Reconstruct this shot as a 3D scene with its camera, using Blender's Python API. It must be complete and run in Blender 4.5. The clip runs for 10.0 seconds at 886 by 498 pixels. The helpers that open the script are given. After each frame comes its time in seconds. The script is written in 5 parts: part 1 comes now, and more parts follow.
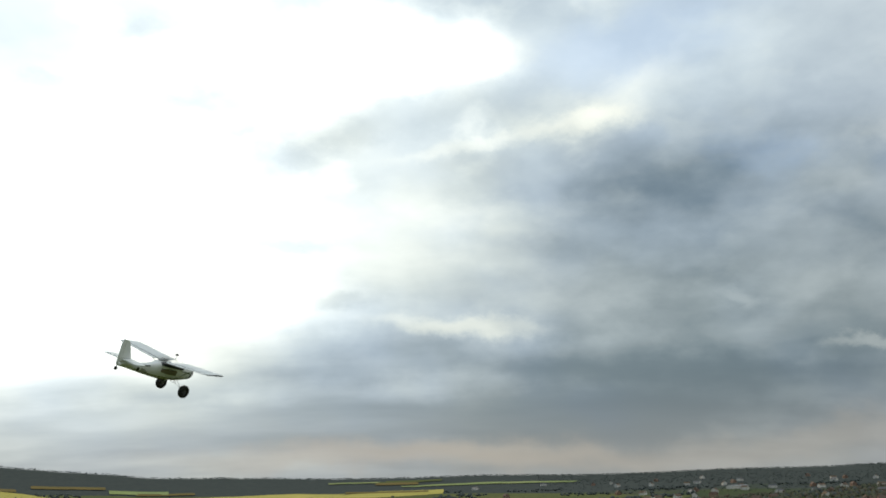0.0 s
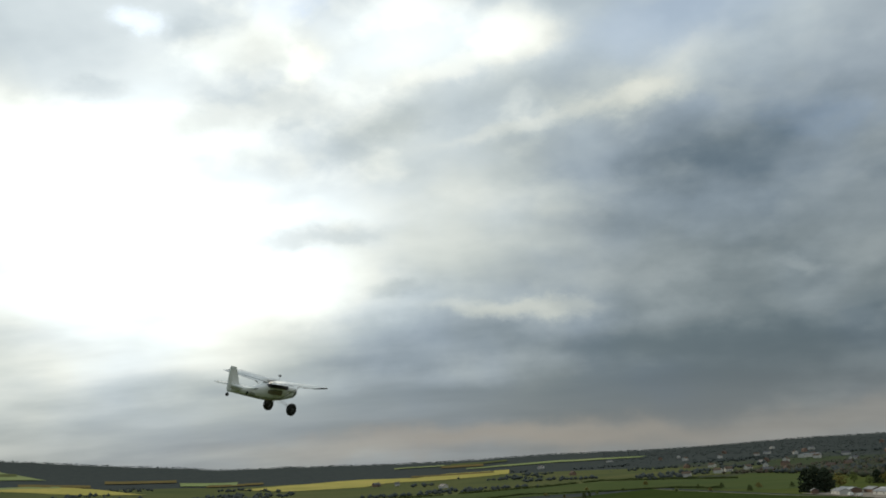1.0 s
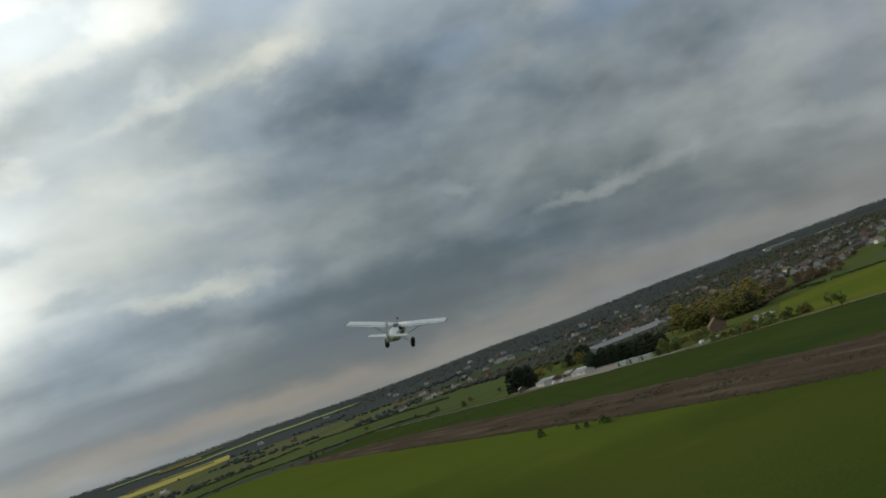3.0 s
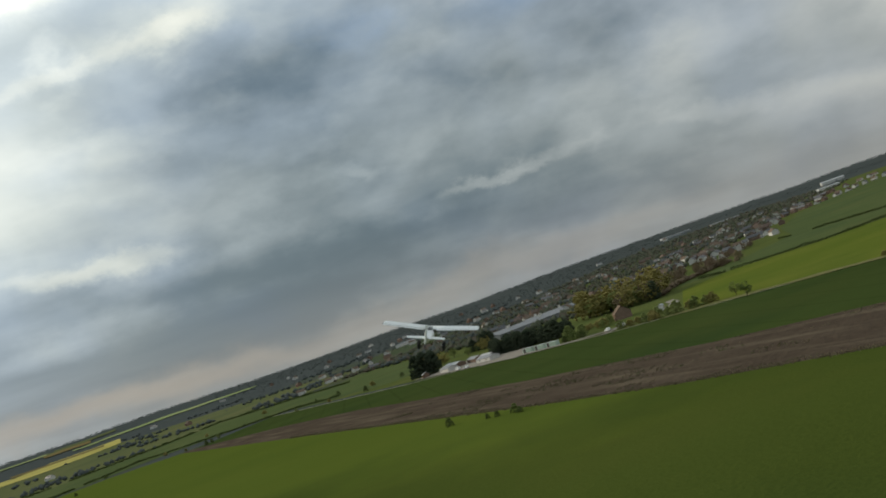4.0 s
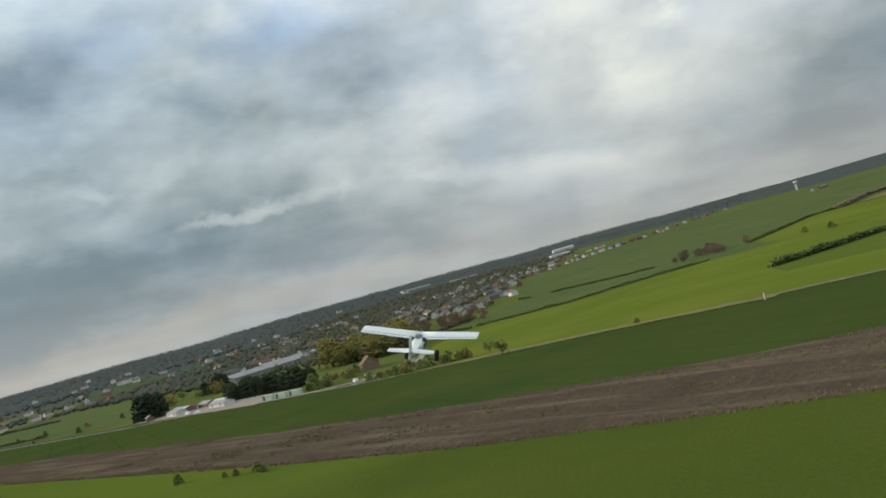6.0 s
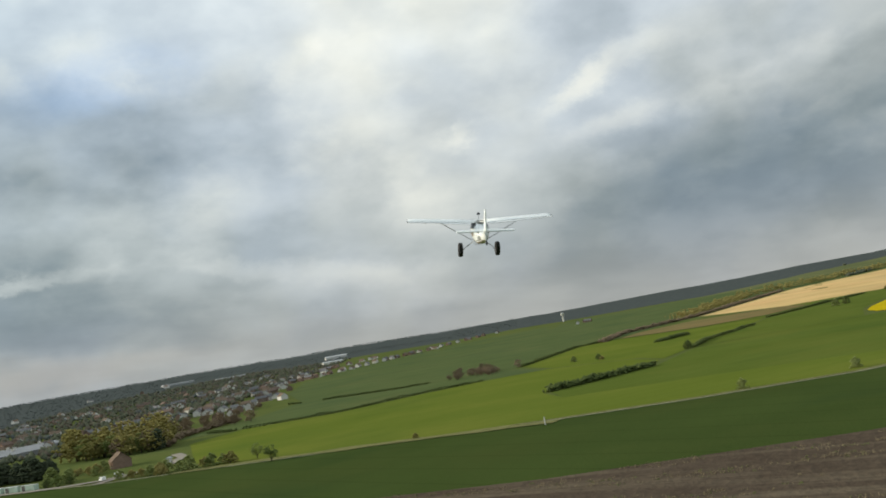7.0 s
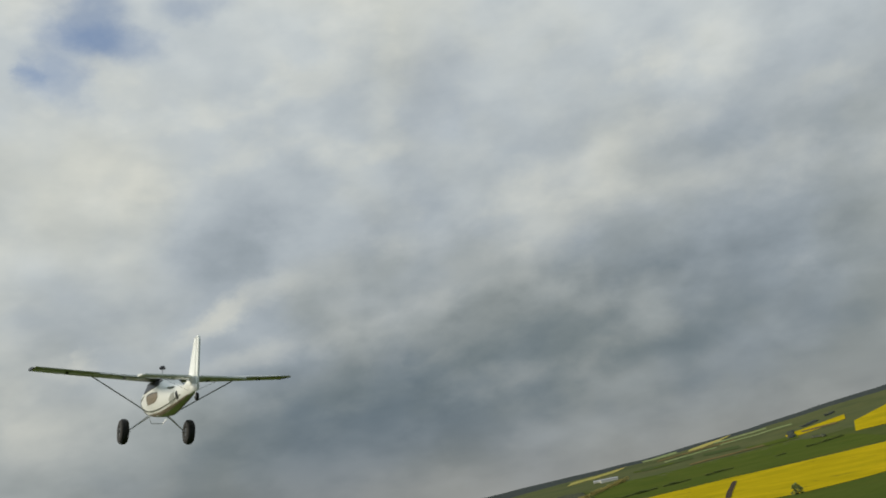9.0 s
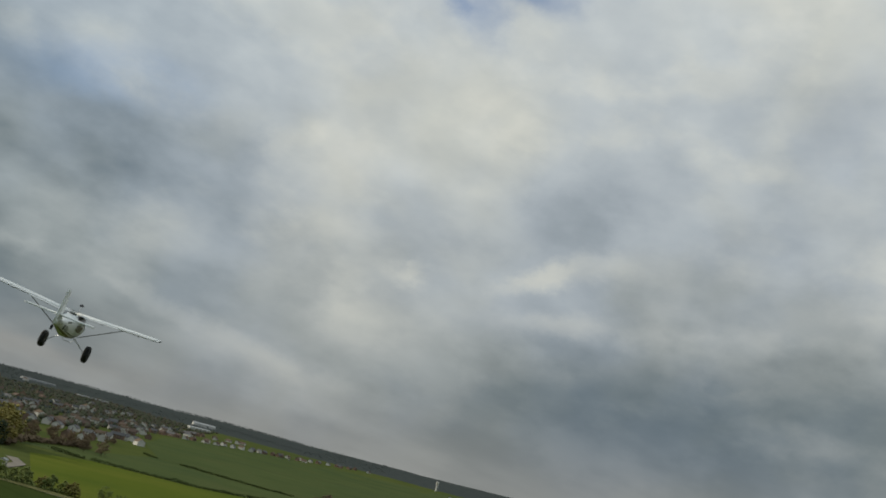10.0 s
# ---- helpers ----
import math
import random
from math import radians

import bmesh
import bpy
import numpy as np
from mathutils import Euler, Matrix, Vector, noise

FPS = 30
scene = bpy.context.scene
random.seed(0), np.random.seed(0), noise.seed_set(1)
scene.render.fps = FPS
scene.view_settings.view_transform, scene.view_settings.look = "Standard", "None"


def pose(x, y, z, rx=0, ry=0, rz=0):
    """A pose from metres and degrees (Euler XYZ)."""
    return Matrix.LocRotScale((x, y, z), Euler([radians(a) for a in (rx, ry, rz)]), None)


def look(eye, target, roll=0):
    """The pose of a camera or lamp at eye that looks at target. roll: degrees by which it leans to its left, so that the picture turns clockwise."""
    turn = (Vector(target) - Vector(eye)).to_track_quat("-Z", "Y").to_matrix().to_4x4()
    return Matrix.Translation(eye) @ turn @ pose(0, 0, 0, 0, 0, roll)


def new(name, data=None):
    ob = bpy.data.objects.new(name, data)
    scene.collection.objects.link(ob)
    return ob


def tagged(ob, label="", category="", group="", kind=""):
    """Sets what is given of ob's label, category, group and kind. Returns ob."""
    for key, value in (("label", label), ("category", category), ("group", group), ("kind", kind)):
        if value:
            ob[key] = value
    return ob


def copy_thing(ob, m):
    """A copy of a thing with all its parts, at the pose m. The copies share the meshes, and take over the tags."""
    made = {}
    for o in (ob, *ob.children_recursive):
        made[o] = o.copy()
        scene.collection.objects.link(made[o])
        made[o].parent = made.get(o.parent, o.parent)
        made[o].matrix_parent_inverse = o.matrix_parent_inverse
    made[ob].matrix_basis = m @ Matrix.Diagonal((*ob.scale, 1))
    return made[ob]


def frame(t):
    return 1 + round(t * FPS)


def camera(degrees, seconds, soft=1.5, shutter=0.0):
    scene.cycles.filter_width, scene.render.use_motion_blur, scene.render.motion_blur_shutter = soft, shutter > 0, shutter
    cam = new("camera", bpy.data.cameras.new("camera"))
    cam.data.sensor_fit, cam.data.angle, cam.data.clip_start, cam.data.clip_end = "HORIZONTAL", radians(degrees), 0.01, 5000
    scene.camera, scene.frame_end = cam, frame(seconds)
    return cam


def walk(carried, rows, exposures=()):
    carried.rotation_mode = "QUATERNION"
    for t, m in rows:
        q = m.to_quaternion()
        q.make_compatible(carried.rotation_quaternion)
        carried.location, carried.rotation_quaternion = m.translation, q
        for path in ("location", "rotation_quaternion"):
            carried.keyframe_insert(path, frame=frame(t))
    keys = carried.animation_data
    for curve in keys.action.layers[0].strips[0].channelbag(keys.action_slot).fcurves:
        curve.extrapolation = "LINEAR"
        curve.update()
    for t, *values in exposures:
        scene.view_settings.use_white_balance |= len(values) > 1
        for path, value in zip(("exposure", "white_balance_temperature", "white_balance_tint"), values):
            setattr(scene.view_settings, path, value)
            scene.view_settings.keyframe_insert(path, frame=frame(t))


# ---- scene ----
cam = camera(49.5, 10.0, soft=1.8)


def aim(yaw, pitch, roll):
    """A camera's turn: yaw to the left of north, pitch up, roll right side up."""
    return (Matrix.Rotation(radians(yaw), 4, "Z") @ Matrix.Rotation(radians(90 + pitch), 4, "X")
            @ Matrix.Rotation(radians(roll), 4, "Z"))


# seconds, x, y, z, yaw, pitch, roll
PATH = [
    (0.0, -0.07, 0.01, 34.56, -6.85, 13.99, -1.54),
    (0.3, -0.14, 3.36, 33.45, -0.78, 13.62, -1.92),
    (0.5, -0.18, 5.60, 32.75, 0.04, 13.16, -2.10),
    (1.0, -0.25, 11.29, 31.17, -3.54, 13.17, -3.70),
    (1.2, -0.25, 13.62, 30.70, -9.54, 12.55, -6.61),
    (1.5, -0.22, 17.19, 30.29, -15.52, 11.82, -9.23),
    (2.0, 0.06, 23.28, 30.20, -16.07, 11.72, -8.32),
    (2.2, 0.34, 25.77, 30.41, -16.44, 11.60, -10.24),
    (3.3, 2.79, 39.80, 32.63, -23.74, 5.23, -21.75),
    (3.5, 3.38, 42.43, 33.00, -25.90, 4.56, -20.09),
    (4.0, 5.03, 49.38, 33.69, -27.40, 4.25, -19.34),
    (4.5, 7.01, 56.61, 34.28, -31.18, 3.12, -18.82),
    (5.0, 9.62, 63.78, 34.79, -33.05, 2.96, -19.89),
    (5.2, 10.78, 66.66, 34.95, -34.48, 2.74, -19.35),
    (6.3, 17.94, 82.41, 35.77, -47.49, 2.31, -13.33),
    (6.5, 19.34, 85.14, 35.82, -50.84, 2.61, -11.92),
    (7.0, 23.04, 91.66, 35.71, -57.18, 5.57, -10.04),
    (7.5, 26.62, 98.02, 35.78, -68.70, 10.96, -13.38),
    (8.0, 30.06, 104.23, 35.78, -73.53, 13.39, -14.26),
    (8.5, 33.38, 110.36, 35.82, -81.29, 15.72, -12.00),
    (9.0, 36.60, 116.36, 35.91, -81.38, 15.56, -10.92),
    (9.2, 37.86, 118.70, 35.93, -77.74, 16.74, -1.20),
    (9.5, 39.72, 122.17, 35.94, -70.63, 15.95, 9.66),
    (10.0, 42.80, 127.91, 35.95, -60.87, 13.87, 14.54),
]
# seconds, stops
EXPOSURES = [(0.0, 0.32), (0.5, 0.22), (1.0, -0.14), (1.5, -0.44), (2.2, -0.44), (3.5, -0.1), (5.0, 0.44),
             (6.5, 0.66), (7.0, 0.58), (7.5, 0.46), (8.5, 0.10), (9.0, 0.02), (10.0, -0.04)]
walk(cam, [(t, Matrix.Translation((x, y, z)) @ aim(a, b, c)) for t, x, y, z, a, b, c in PATH], EXPOSURES)

# ---- light: a low sun behind thin cloud, in the north of the plan, and a broken cloud deck ----
SUN_AZ, SUN_EL = 17.0, 19.0          # degrees left of +y, degrees up
sun = new("sun", bpy.data.lights.new("sun", "SUN"))
sun.data.energy, sun.data.angle, sun.data.color = 2.6, radians(4.0), (1.0, 0.9, 0.72)
sun.matrix_world = look((0, 0, 0), (math.sin(radians(SUN_AZ)) * math.cos(radians(SUN_EL)),
                                    -math.cos(radians(SUN_AZ)) * math.cos(radians(SUN_EL)), -math.sin(radians(SUN_EL))))

# cloud masses: (azimuth, elevation, half width, half height, tilt in degrees, strength); first the broad ones
CLOUDS_BROAD = [
    (-20, 16.8, 11, 2.8, 14, -.09), (-36, 13, 12, 6, 0, -.03), (-27, 14, 12, 4, 8, -.06), (-21, 5.5, 14, 2.2, 4, -.08),
    (-4, 4.0, 16, 1.3, 0, -.12), (12, 3.4, 10, 1.2, 0, -.13), (3, 7, 5, 1.5, 0, -.14),
    (-82, 10, 9.9, 4.8, 10, -.04), (-76, 5.5, 13.2, 3, 6, -.066), (-101, 11, 9.9, 6, 15, -.05), (-88, 15, 22, 16.8, 0, -.018),
]
VEILS_BROAD = [
    (-39, 19, 4, 1.6, 0, .06), (-33, 19, 4, 1.6, 0, .04), (-3, 24, 8, 2.5, 14, .14), (7, 10, 6, 3.8, 0, .34), (-62, 18, 16, 8, 0, .03),
    (-54, 4.5, 3.85, 1.56, 0, .048), (-2, 26, 6, 2, 0, .26), (-48, 16, 16, 10, 0, .03), (-6, 21, 6, 6, 0, .12), (-4, 12, 6, 4, 0, .10),
    (-22, 24, 10, 3, 0, .10), (-57, 22, 10, 6, 0, .02), (-100, 22.5, 4.4, 1.92, 12, .06), (6, 14, 5, 4, 0, .25),
]
# then the single clouds, their lit rims and their shaded bellies
NORTH_RIMS = [
    (-8, 9.3, 3.8, 0.484, -5, 0.204), (-31.4, 7.2, 2.5, 0.319, 1, 0.153), (-23.8, 10.2, 0.9, 0.363, -6, 0.0765),
    (-38.4, 18.8, 2.2, 1.28, -11, 0.128), (-33.2, 18.3, 1.6, 1.03, -13, 0.102), (-8.7, 20.1, 4, 0.363, 9, 0.0996), (-15.8, 21, 3.4, 0.517, 3, 0.14),
    (-5.4, 23.8, 5.1, 0.561, 8, 0.102), (-7.7, 16, 3.6, 1, -15, 0.0638), (-11.1, 12.3, 8.1, 2.2, -7, 0.0382), (-20.6, 22.8, 1.9, 1, 25, 0.0638),
    (-18.2, 22.4, 3.2, 0.957, 28, 0.0704), (4.7, 24.3, 1.1, 1.03, 9, 0.178), (-10.3, 25.5, 2.2, 1.03, -7, 0.115),
]
NORTH_SHADES = [
    (-7.6, 7.5, 6.05, 1.08, -5, -0.0672), (-17.7, 6.2, 7.92, 0.621, -3, -0.0672), (-5.9, 3.4, 15.5, 1.41, -2, -0.0504), (-11.1, 18, 7.81, 2, -3, -0.056),
    (-21.8, 17.5, 9.46, 2.51, -10, -0.0448), (-39.9, 13.9, 2.53, 2.09, -10, -0.056),
    (8.6, 3.3, 10.6, 0.92, -6, -0.0672), (-22.3, 9.4, 3.19, 1.08, 6, -0.0336),
]
EAST_RIMS = [
    (-35.4, 7.4, 2.76, 0.362, -3, 0.0616), (-45, 6.4, 3.6, 0.413, -11, 0.0528), (-53.3, 4.8, 5.52, 0.675, -9, 0.0528),
    (-45, 10.4, 2.04, 1.54, 0, 0.0422), (-15.5, 10.7, 2.52, 1.09, -9, 0.0352), (-16.3, 21.6, 2.4, 1.09, -3, 0.0616),
    (-57.5, 8.4, 3, 1.64, 16, 0.0475), (-58.9, 11.5, 1.08, 0.55, 3, 0.0528), (-53.7, 13.3, 2.28, 0.912, 4, 0.0528), (-56.3, 2.9, 2.76, 0.637, 0, 0.0528),
]
EAST_SHADES = [
    (-16.8, 3.1, 10.2, 1.92, -3, -0.0419), (-18.4, 7, 5.61, 0.876, -1, -0.0419), (-32.3, 4.7, 8.47, 1.22, -4, -0.0279), (-22.4, 16.3, 6.38, 3.05, -5, -0.0112),
    (-44.1, 12.7, 3.85, 1.44, -3, -0.0325), (-35.8, 12.3, 4.73, 1.22, -5, -0.014), (-68.2, 4.1, 7.7, 3.48, 4, -0.0465), (-36.2, 4, 10.2, 1.22, -7, -0.0279),
    (-47.3, 14.1, 3.85, 2.4, -9, -0.0232), (-82.5, 9.8, 12.8, 2.62, 9, -0.0251), (-69, 18.4, 1.65, 2.62, -16, -0.0372),
    (-41.5, 17.3, 8.58, 2, -8, -0.0521), (-59.6, 14.1, 5.5, 1.74, 25, -0.0279),
]
SOUTH_RIMS = [
    (-53.6, 17.9, 2, 2.73, -2, 0.036), (-55.9, 10.7, 2.38, 1.36, 63, 0.0382), (-51.4, 18.5, 1, 0.812, 36, 0.0468),
    (-59.4, 11.9, 1.12, 0.45, 33, 0.0624), (-78.7, 13.2, 12.6, 1.09, 11, 0.0351), (-90.3, 17.8, 3.5, 1.64, 5, 0.078), (-87.1, 6.2, 8.12, 1, -4, 0.0195),
    (-96.9, 23.5, 1, 0.912, 8, 0.0624), (-100.7, 22.7, 1.88, 1.54, 16, 0.0546), (-96.9, 19.9, 2.5, 0.775, 7, 0.078),
    (-67.1, 13.8, 2.25, 0.587, 37, 0.078), (-56.8, 8.7, 2, 1.64, 3, 0.039),
]
SOUTH_SHADES = [
    (-83.7, 8.5, 9.89, 2.27, 6, -0.045), (-68.3, 18.3, 2.99, 2.27, -8, -0.0315), (-100.7, 12.3, 6.21, 1.9, 8, -0.027),
    (-67.8, 17.7, 2.88, 2.36, 25, -0.045), (-79.5, 11.6, 7.93, 2.27, 18, -0.045), (-80.4, 7.7, 4.83, 1.45, 19, -0.036),
    (-80.1, 18.8, 3.33, 1.64, 40, -0.0405), (-79.4, 14.8, 7.36, 1.17, 11, -0.027),
]
SOUTH_LIGHTS = [
    (-49.6, 17.4, 1, 1.09, 43, 0.066), (-52.4, 16.5, 3.38, 2.09, 32, 0.0413), (-62.5, 22.1, 2, 1.54, 13, 0.0578), (-68.9, 14.4, 3.62, 0.637, 23, 0.0743),
    (-68.8, 11.2, 2.75, 0.637, 10, 0.0743), (-37.3, 7.8, 1.25, 1.09, 9, 0.0495),
    (-50.5, 4.5, 4.25, 0.812, -3, 0.0413),
]
# thin clouds before the sun's veil; the strength is the share of light that they stop
SUN_CLOUDS = [
    (9.6, 21.6, 3.08, 1.15, 12, 0.231), (5.1, 22, 1.98, 1.03, 4, 0.22), (5.8, 18.6, 4.73, 1.15, 13, 0.165), (5, 14.3, 3.74, 0.575, 3, 0.248),
    (16.7, 17.5, 1.21, 0.46, 6, 0.22), (-0.8, 11.1, 1.98, 0.517, 1, 0.193), (-6.1, 22, 7.92, 1.09, 6, 0.165), (0.5, 20.2, 2.64, 0.92, 14, 0.143),
    (17, 22.5, 1.54, 0.46, 0, 0.138), (8, 24.5, 1.76, 0.92, 20, 0.121), (11.5, 26, 1.1, 0.69, 0, 0.138), (2, 8, 8.8, 1.38, 0, 0.165),
    (5, 6.2, 7.7, 0.92, 4, 0.121), (6, 16.6, 1.98, 0.402, 8, 0.099),
]
BLUE_GAPS = [
    (5.8, 27.9, 2.0, 0.9, -5, .8), (14.3, 26.3, 1.3, 0.5, -2, .4), (-60.8, 31.0, 2.6, 1.9, 46, .42), (-63.2, 29.7, 1.9, 0.9, -1, .34),
    (-60.2, 27.4, 1.1, 1.3, 44, .26), (-68.1, 31.3, 1.8, 0.7, -1, .25), (-58.3, 28.0, 0.8, 1.0, 50, .5), (-82.5, 24.6, 3.2, 2.0, 62, .14),
    (-39.2, 17.8, 4.3, 1.45, 10, .20), (-25.8, 18.5, 5.7, 1.09, -14, .12), (-20, 25.5, 6, 2.0, 10, .2),
]


class Graph:
    """Small helper that wires math nodes."""

    def __init__(self, tree):
        self.tree, self.nodes, self.links = tree, tree.nodes, tree.links

    def put(self, socket, value):
        if isinstance(value, bpy.types.NodeSocket):
            self.links.new(value, socket)
        else:
            socket.default_value = value

    def math(self, op, a, b=0.0, c=0.0, clamp=False):
        n = self.nodes.new("ShaderNodeMath")
        n.operation, n.use_clamp = op, clamp
        self.put(n.inputs[0], a), self.put(n.inputs[1], b), self.put(n.inputs[2], c)
        return n.outputs[0]

    def vec(self, op, a, b=(0, 0, 0)):
        n = self.nodes.new("ShaderNodeVectorMath")
        n.operation = op
        self.put(n.inputs[0], a), self.put(n.inputs[1], b)
        return n.outputs["Value"] if op == "DOT_PRODUCT" else n.outputs[0]

    def xyz(self, x, y, z=0.0):
        n = self.nodes.new("ShaderNodeCombineXYZ")
        self.put(n.inputs[0], x), self.put(n.inputs[1], y), self.put(n.inputs[2], z)
        return n.outputs[0]

    def noise(self, vector, scale, detail=4.0, rough=0.55, warp=0.0):
        n = self.nodes.new("ShaderNodeTexNoise")
        self.put(n.inputs["Vector"], vector)
        n.inputs["Scale"].default_value, n.inputs["Detail"].default_value = scale, detail
        n.inputs["Roughness"].default_value, n.inputs["Distortion"].default_value = rough, warp
        return n

    def mix(self, fac, a, b):
        n = self.nodes.new("ShaderNodeMix")
        n.data_type = "RGBA"
        self.put(n.inputs[0], fac), self.put(n.inputs[6], a), self.put(n.inputs[7], b)
        return n.outputs[2]

    def ramp(self, fac, stops):
        n = self.nodes.new("ShaderNodeValToRGB")
        e = n.color_ramp.elements
        while len(e) < len(stops):
            e.new(0.5)
        for el, (pos, col) in zip(e, stops):
            el.position, el.color = pos, (*col, 1)
        self.put(n.inputs[0], fac)
        return n.outputs[0]


def build_world():
    world = bpy.data.worlds.new("sky")
    scene.world = world
    world.use_nodes = True
    g = Graph(world.node_tree)
    g.nodes.clear()
    way = g.nodes.new("ShaderNodeTexCoord").outputs["Generated"]
    sep = g.nodes.new("ShaderNodeSeparateXYZ")
    g.links.new(way, sep.inputs[0])
    x, y, z = sep.outputs
    az = g.math("MULTIPLY", g.math("ARCTAN2", g.math("MULTIPLY", x, -1.0), y), 57.2958)
    el = g.math("MULTIPLY", g.math("ARCSINE", z), 57.2958)
    # the deck seen in perspective, for streaks that close up towards the horizon
    lift = g.math("ADD", g.math("MAXIMUM", z, 0.0), 0.16)
    deck = g.xyz(g.math("DIVIDE", x, lift), g.math("DIVIDE", y, lift), 0.0)
    spun = g.nodes.new("ShaderNodeMapping")
    spun.inputs["Rotation"].default_value = (0, 0, radians(25))
    spun.inputs["Scale"].default_value = (0.8, 1.2, 1.0)
    g.links.new(deck, spun.inputs["Vector"])
    big = g.noise(spun.outputs[0], 1.5, 4.0, 0.46, 0.0)
    squat = g.vec("MULTIPLY", way, (1.0, 1.0, 1.45))
    low_flat = g.vec("MULTIPLY", way, (1.0, 1.0, 1.7))
    fine = g.noise(low_flat, 5.0, 4.0, 0.46, 0.0)
    puff = g.noise(low_flat, 11.0, 4.0, 0.5, 0.0)
    soft = g.noise(way, 4.0, 4.0, 0.5, 0.3)
    # ragged edges: the place in degrees, pushed about by noise
    push = g.noise(squat, 6.5, 5.0, 0.52, 0.0)
    rag = g.vec("MULTIPLY", g.vec("SUBTRACT", push.outputs["Color"], (0.5, 0.5, 0.5)), (7.0, 5.0, 0.0))
    spot = g.vec("ADD", g.xyz(az, el, 0.0), rag)

    # a finer fray for the small clouds
    torn = g.noise(squat, 15.0, 6.0, 0.6, 0.0)
    tear = g.vec("MULTIPLY", g.vec("SUBTRACT", torn.outputs["Color"], (0.5, 0.5, 0.5)), (4.4, 2.6, 0.0))
    spot_fine = g.vec("ADD", g.vec("ADD", g.xyz(az, el, 0.0), g.vec("MULTIPLY", rag, (0.16, 0.16, 0.0))), tear)

    def lump(cloud, where=spot):
        a, e, w, h, tilt, power = cloud
        d = g.vec("SUBTRACT", where, (a, e, 0))
        c, s = math.cos(radians(tilt)), math.sin(radians(tilt))
        # azimuth grows to the left, so a positive tilt rises to the right
        u = g.vec("DOT_PRODUCT", d, (c / w, -s / w, 0))
        v = g.vec("DOT_PRODUCT", d, (s / h, c / h, 0))
        r2 = g.math("ADD", g.math("MULTIPLY", u, u), g.math("MULTIPLY", v, v))
        return g.math("MULTIPLY", g.math("POWER", 2.71828, g.math("MULTIPLY", g.math("POWER", r2, 1.5), -0.6)), power)

    def total(clouds, start, where=spot):
        acc = start
        for cloud in clouds:
            acc = g.math("ADD", acc, lump(cloud, where))
        return acc

    def edge(value, lo, hi):
        n = g.nodes.new("ShaderNodeMapRange")
        n.interpolation_type = "SMOOTHSTEP"
        g.put(n.inputs[0], value)
        n.inputs[1].default_value, n.inputs[2].default_value = lo, hi
        return n.outputs[0]

    def calm(east, north):
        """The deck is smoother in the east than in the north."""
        n = g.nodes.new("ShaderNodeMapRange")
        g.links.new(az, n.inputs[0])
        for i, v in enumerate((-52.0, -24.0, east, north)):
            n.inputs[i + 1].default_value = v
        return n.outputs[0]

    # base brightness of the deck, from slate grey in the north-east to pale in the east
    base = g.nodes.new("ShaderNodeMapRange")
    base.interpolation_type = "SMOOTHSTEP"
    g.links.new(az, base.inputs[0])
    for i, v in enumerate((-66.0, -34.0, 0.322, 0.270)):
        base.inputs[i + 1].default_value = v
    rise = g.math("MULTIPLY", g.math("MINIMUM", g.math("MAXIMUM", g.math("SUBTRACT", el, 5.0), 0.0), 25.0), 0.011)
    bright = g.math("ADD", g.math("ADD", base.outputs[0], rise), g.math("MULTIPLY", g.math("SUBTRACT", edge(big.outputs[0], 0.30, 0.70), 0.5), calm(0.05, 0.07)))
    bright = g.math("ADD", bright, g.math("MULTIPLY", g.math("SUBTRACT", edge(fine.outputs[0], 0.34, 0.66), 0.5), calm(0.04, 0.05)))
    bright = g.math("ADD", bright, g.math("MULTIPLY", g.math("SUBTRACT", edge(puff.outputs[0], 0.34, 0.66), 0.5), calm(0.058, 0.065)))
    heap = g.noise(g.vec("ADD", low_flat, g.vec("MULTIPLY", push.outputs["Color"], (0.06, 0.06, 0.06))), 7.0, 6.0, 0.5, 0.0)
    lit = g.math("MULTIPLY", edge(heap.outputs[0], 0.49, 0.66), edge(el, 3.0, 9.0))
    broken = g.math("MULTIPLY", edge(az, -24.0, -4.0), edge(el, 13.0, 22.0))
    bright = g.math("ADD", bright, g.math("MULTIPLY", g.math("SUBTRACT", lit, g.math("MULTIPLY", broken, 0.3)), g.math("ADD", 0.055, g.math("MULTIPLY", broken, 0.17))))
    fray = g.noise(low_flat, 20.0, 7.0, 0.6, 0.0)
    bright = g.math("ADD", bright, g.math("MULTIPLY", g.math("MULTIPLY", g.math("SUBTRACT", fray.outputs[0], 0.5), 0.09), edge(el, 2.0, 12.0)))
    bright = total(VEILS_BROAD, total(CLOUDS_BROAD, bright))
    for single in (NORTH_SHADES, EAST_SHADES, SOUTH_SHADES):
        bright = total(single, bright, spot_fine)
    rims = 0.0
    for single in (NORTH_RIMS, EAST_RIMS, SOUTH_RIMS, SOUTH_LIGHTS):
        rims = total(single, rims, spot_fine)
    bright = g.math("ADD", bright, rims)
    # the veil round the sun
    sx = (-math.sin(radians(SUN_AZ)) * math.cos(radians(SUN_EL - 4)), math.cos(radians(SUN_AZ)) * math.cos(radians(SUN_EL - 4)),
          math.sin(radians(SUN_EL - 4)))
    near = g.math("MAXIMUM", g.vec("DOT_PRODUCT", way, sx), 0.0)
    veil = g.math("ADD", g.math("MULTIPLY", g.math("POWER", near, 12.0), 0.36), g.math("ADD", g.math("MULTIPLY", g.math("POWER", near, 40.0), 0.35), g.math("MULTIPLY", g.math("POWER", near, 190.0), 0.75)))
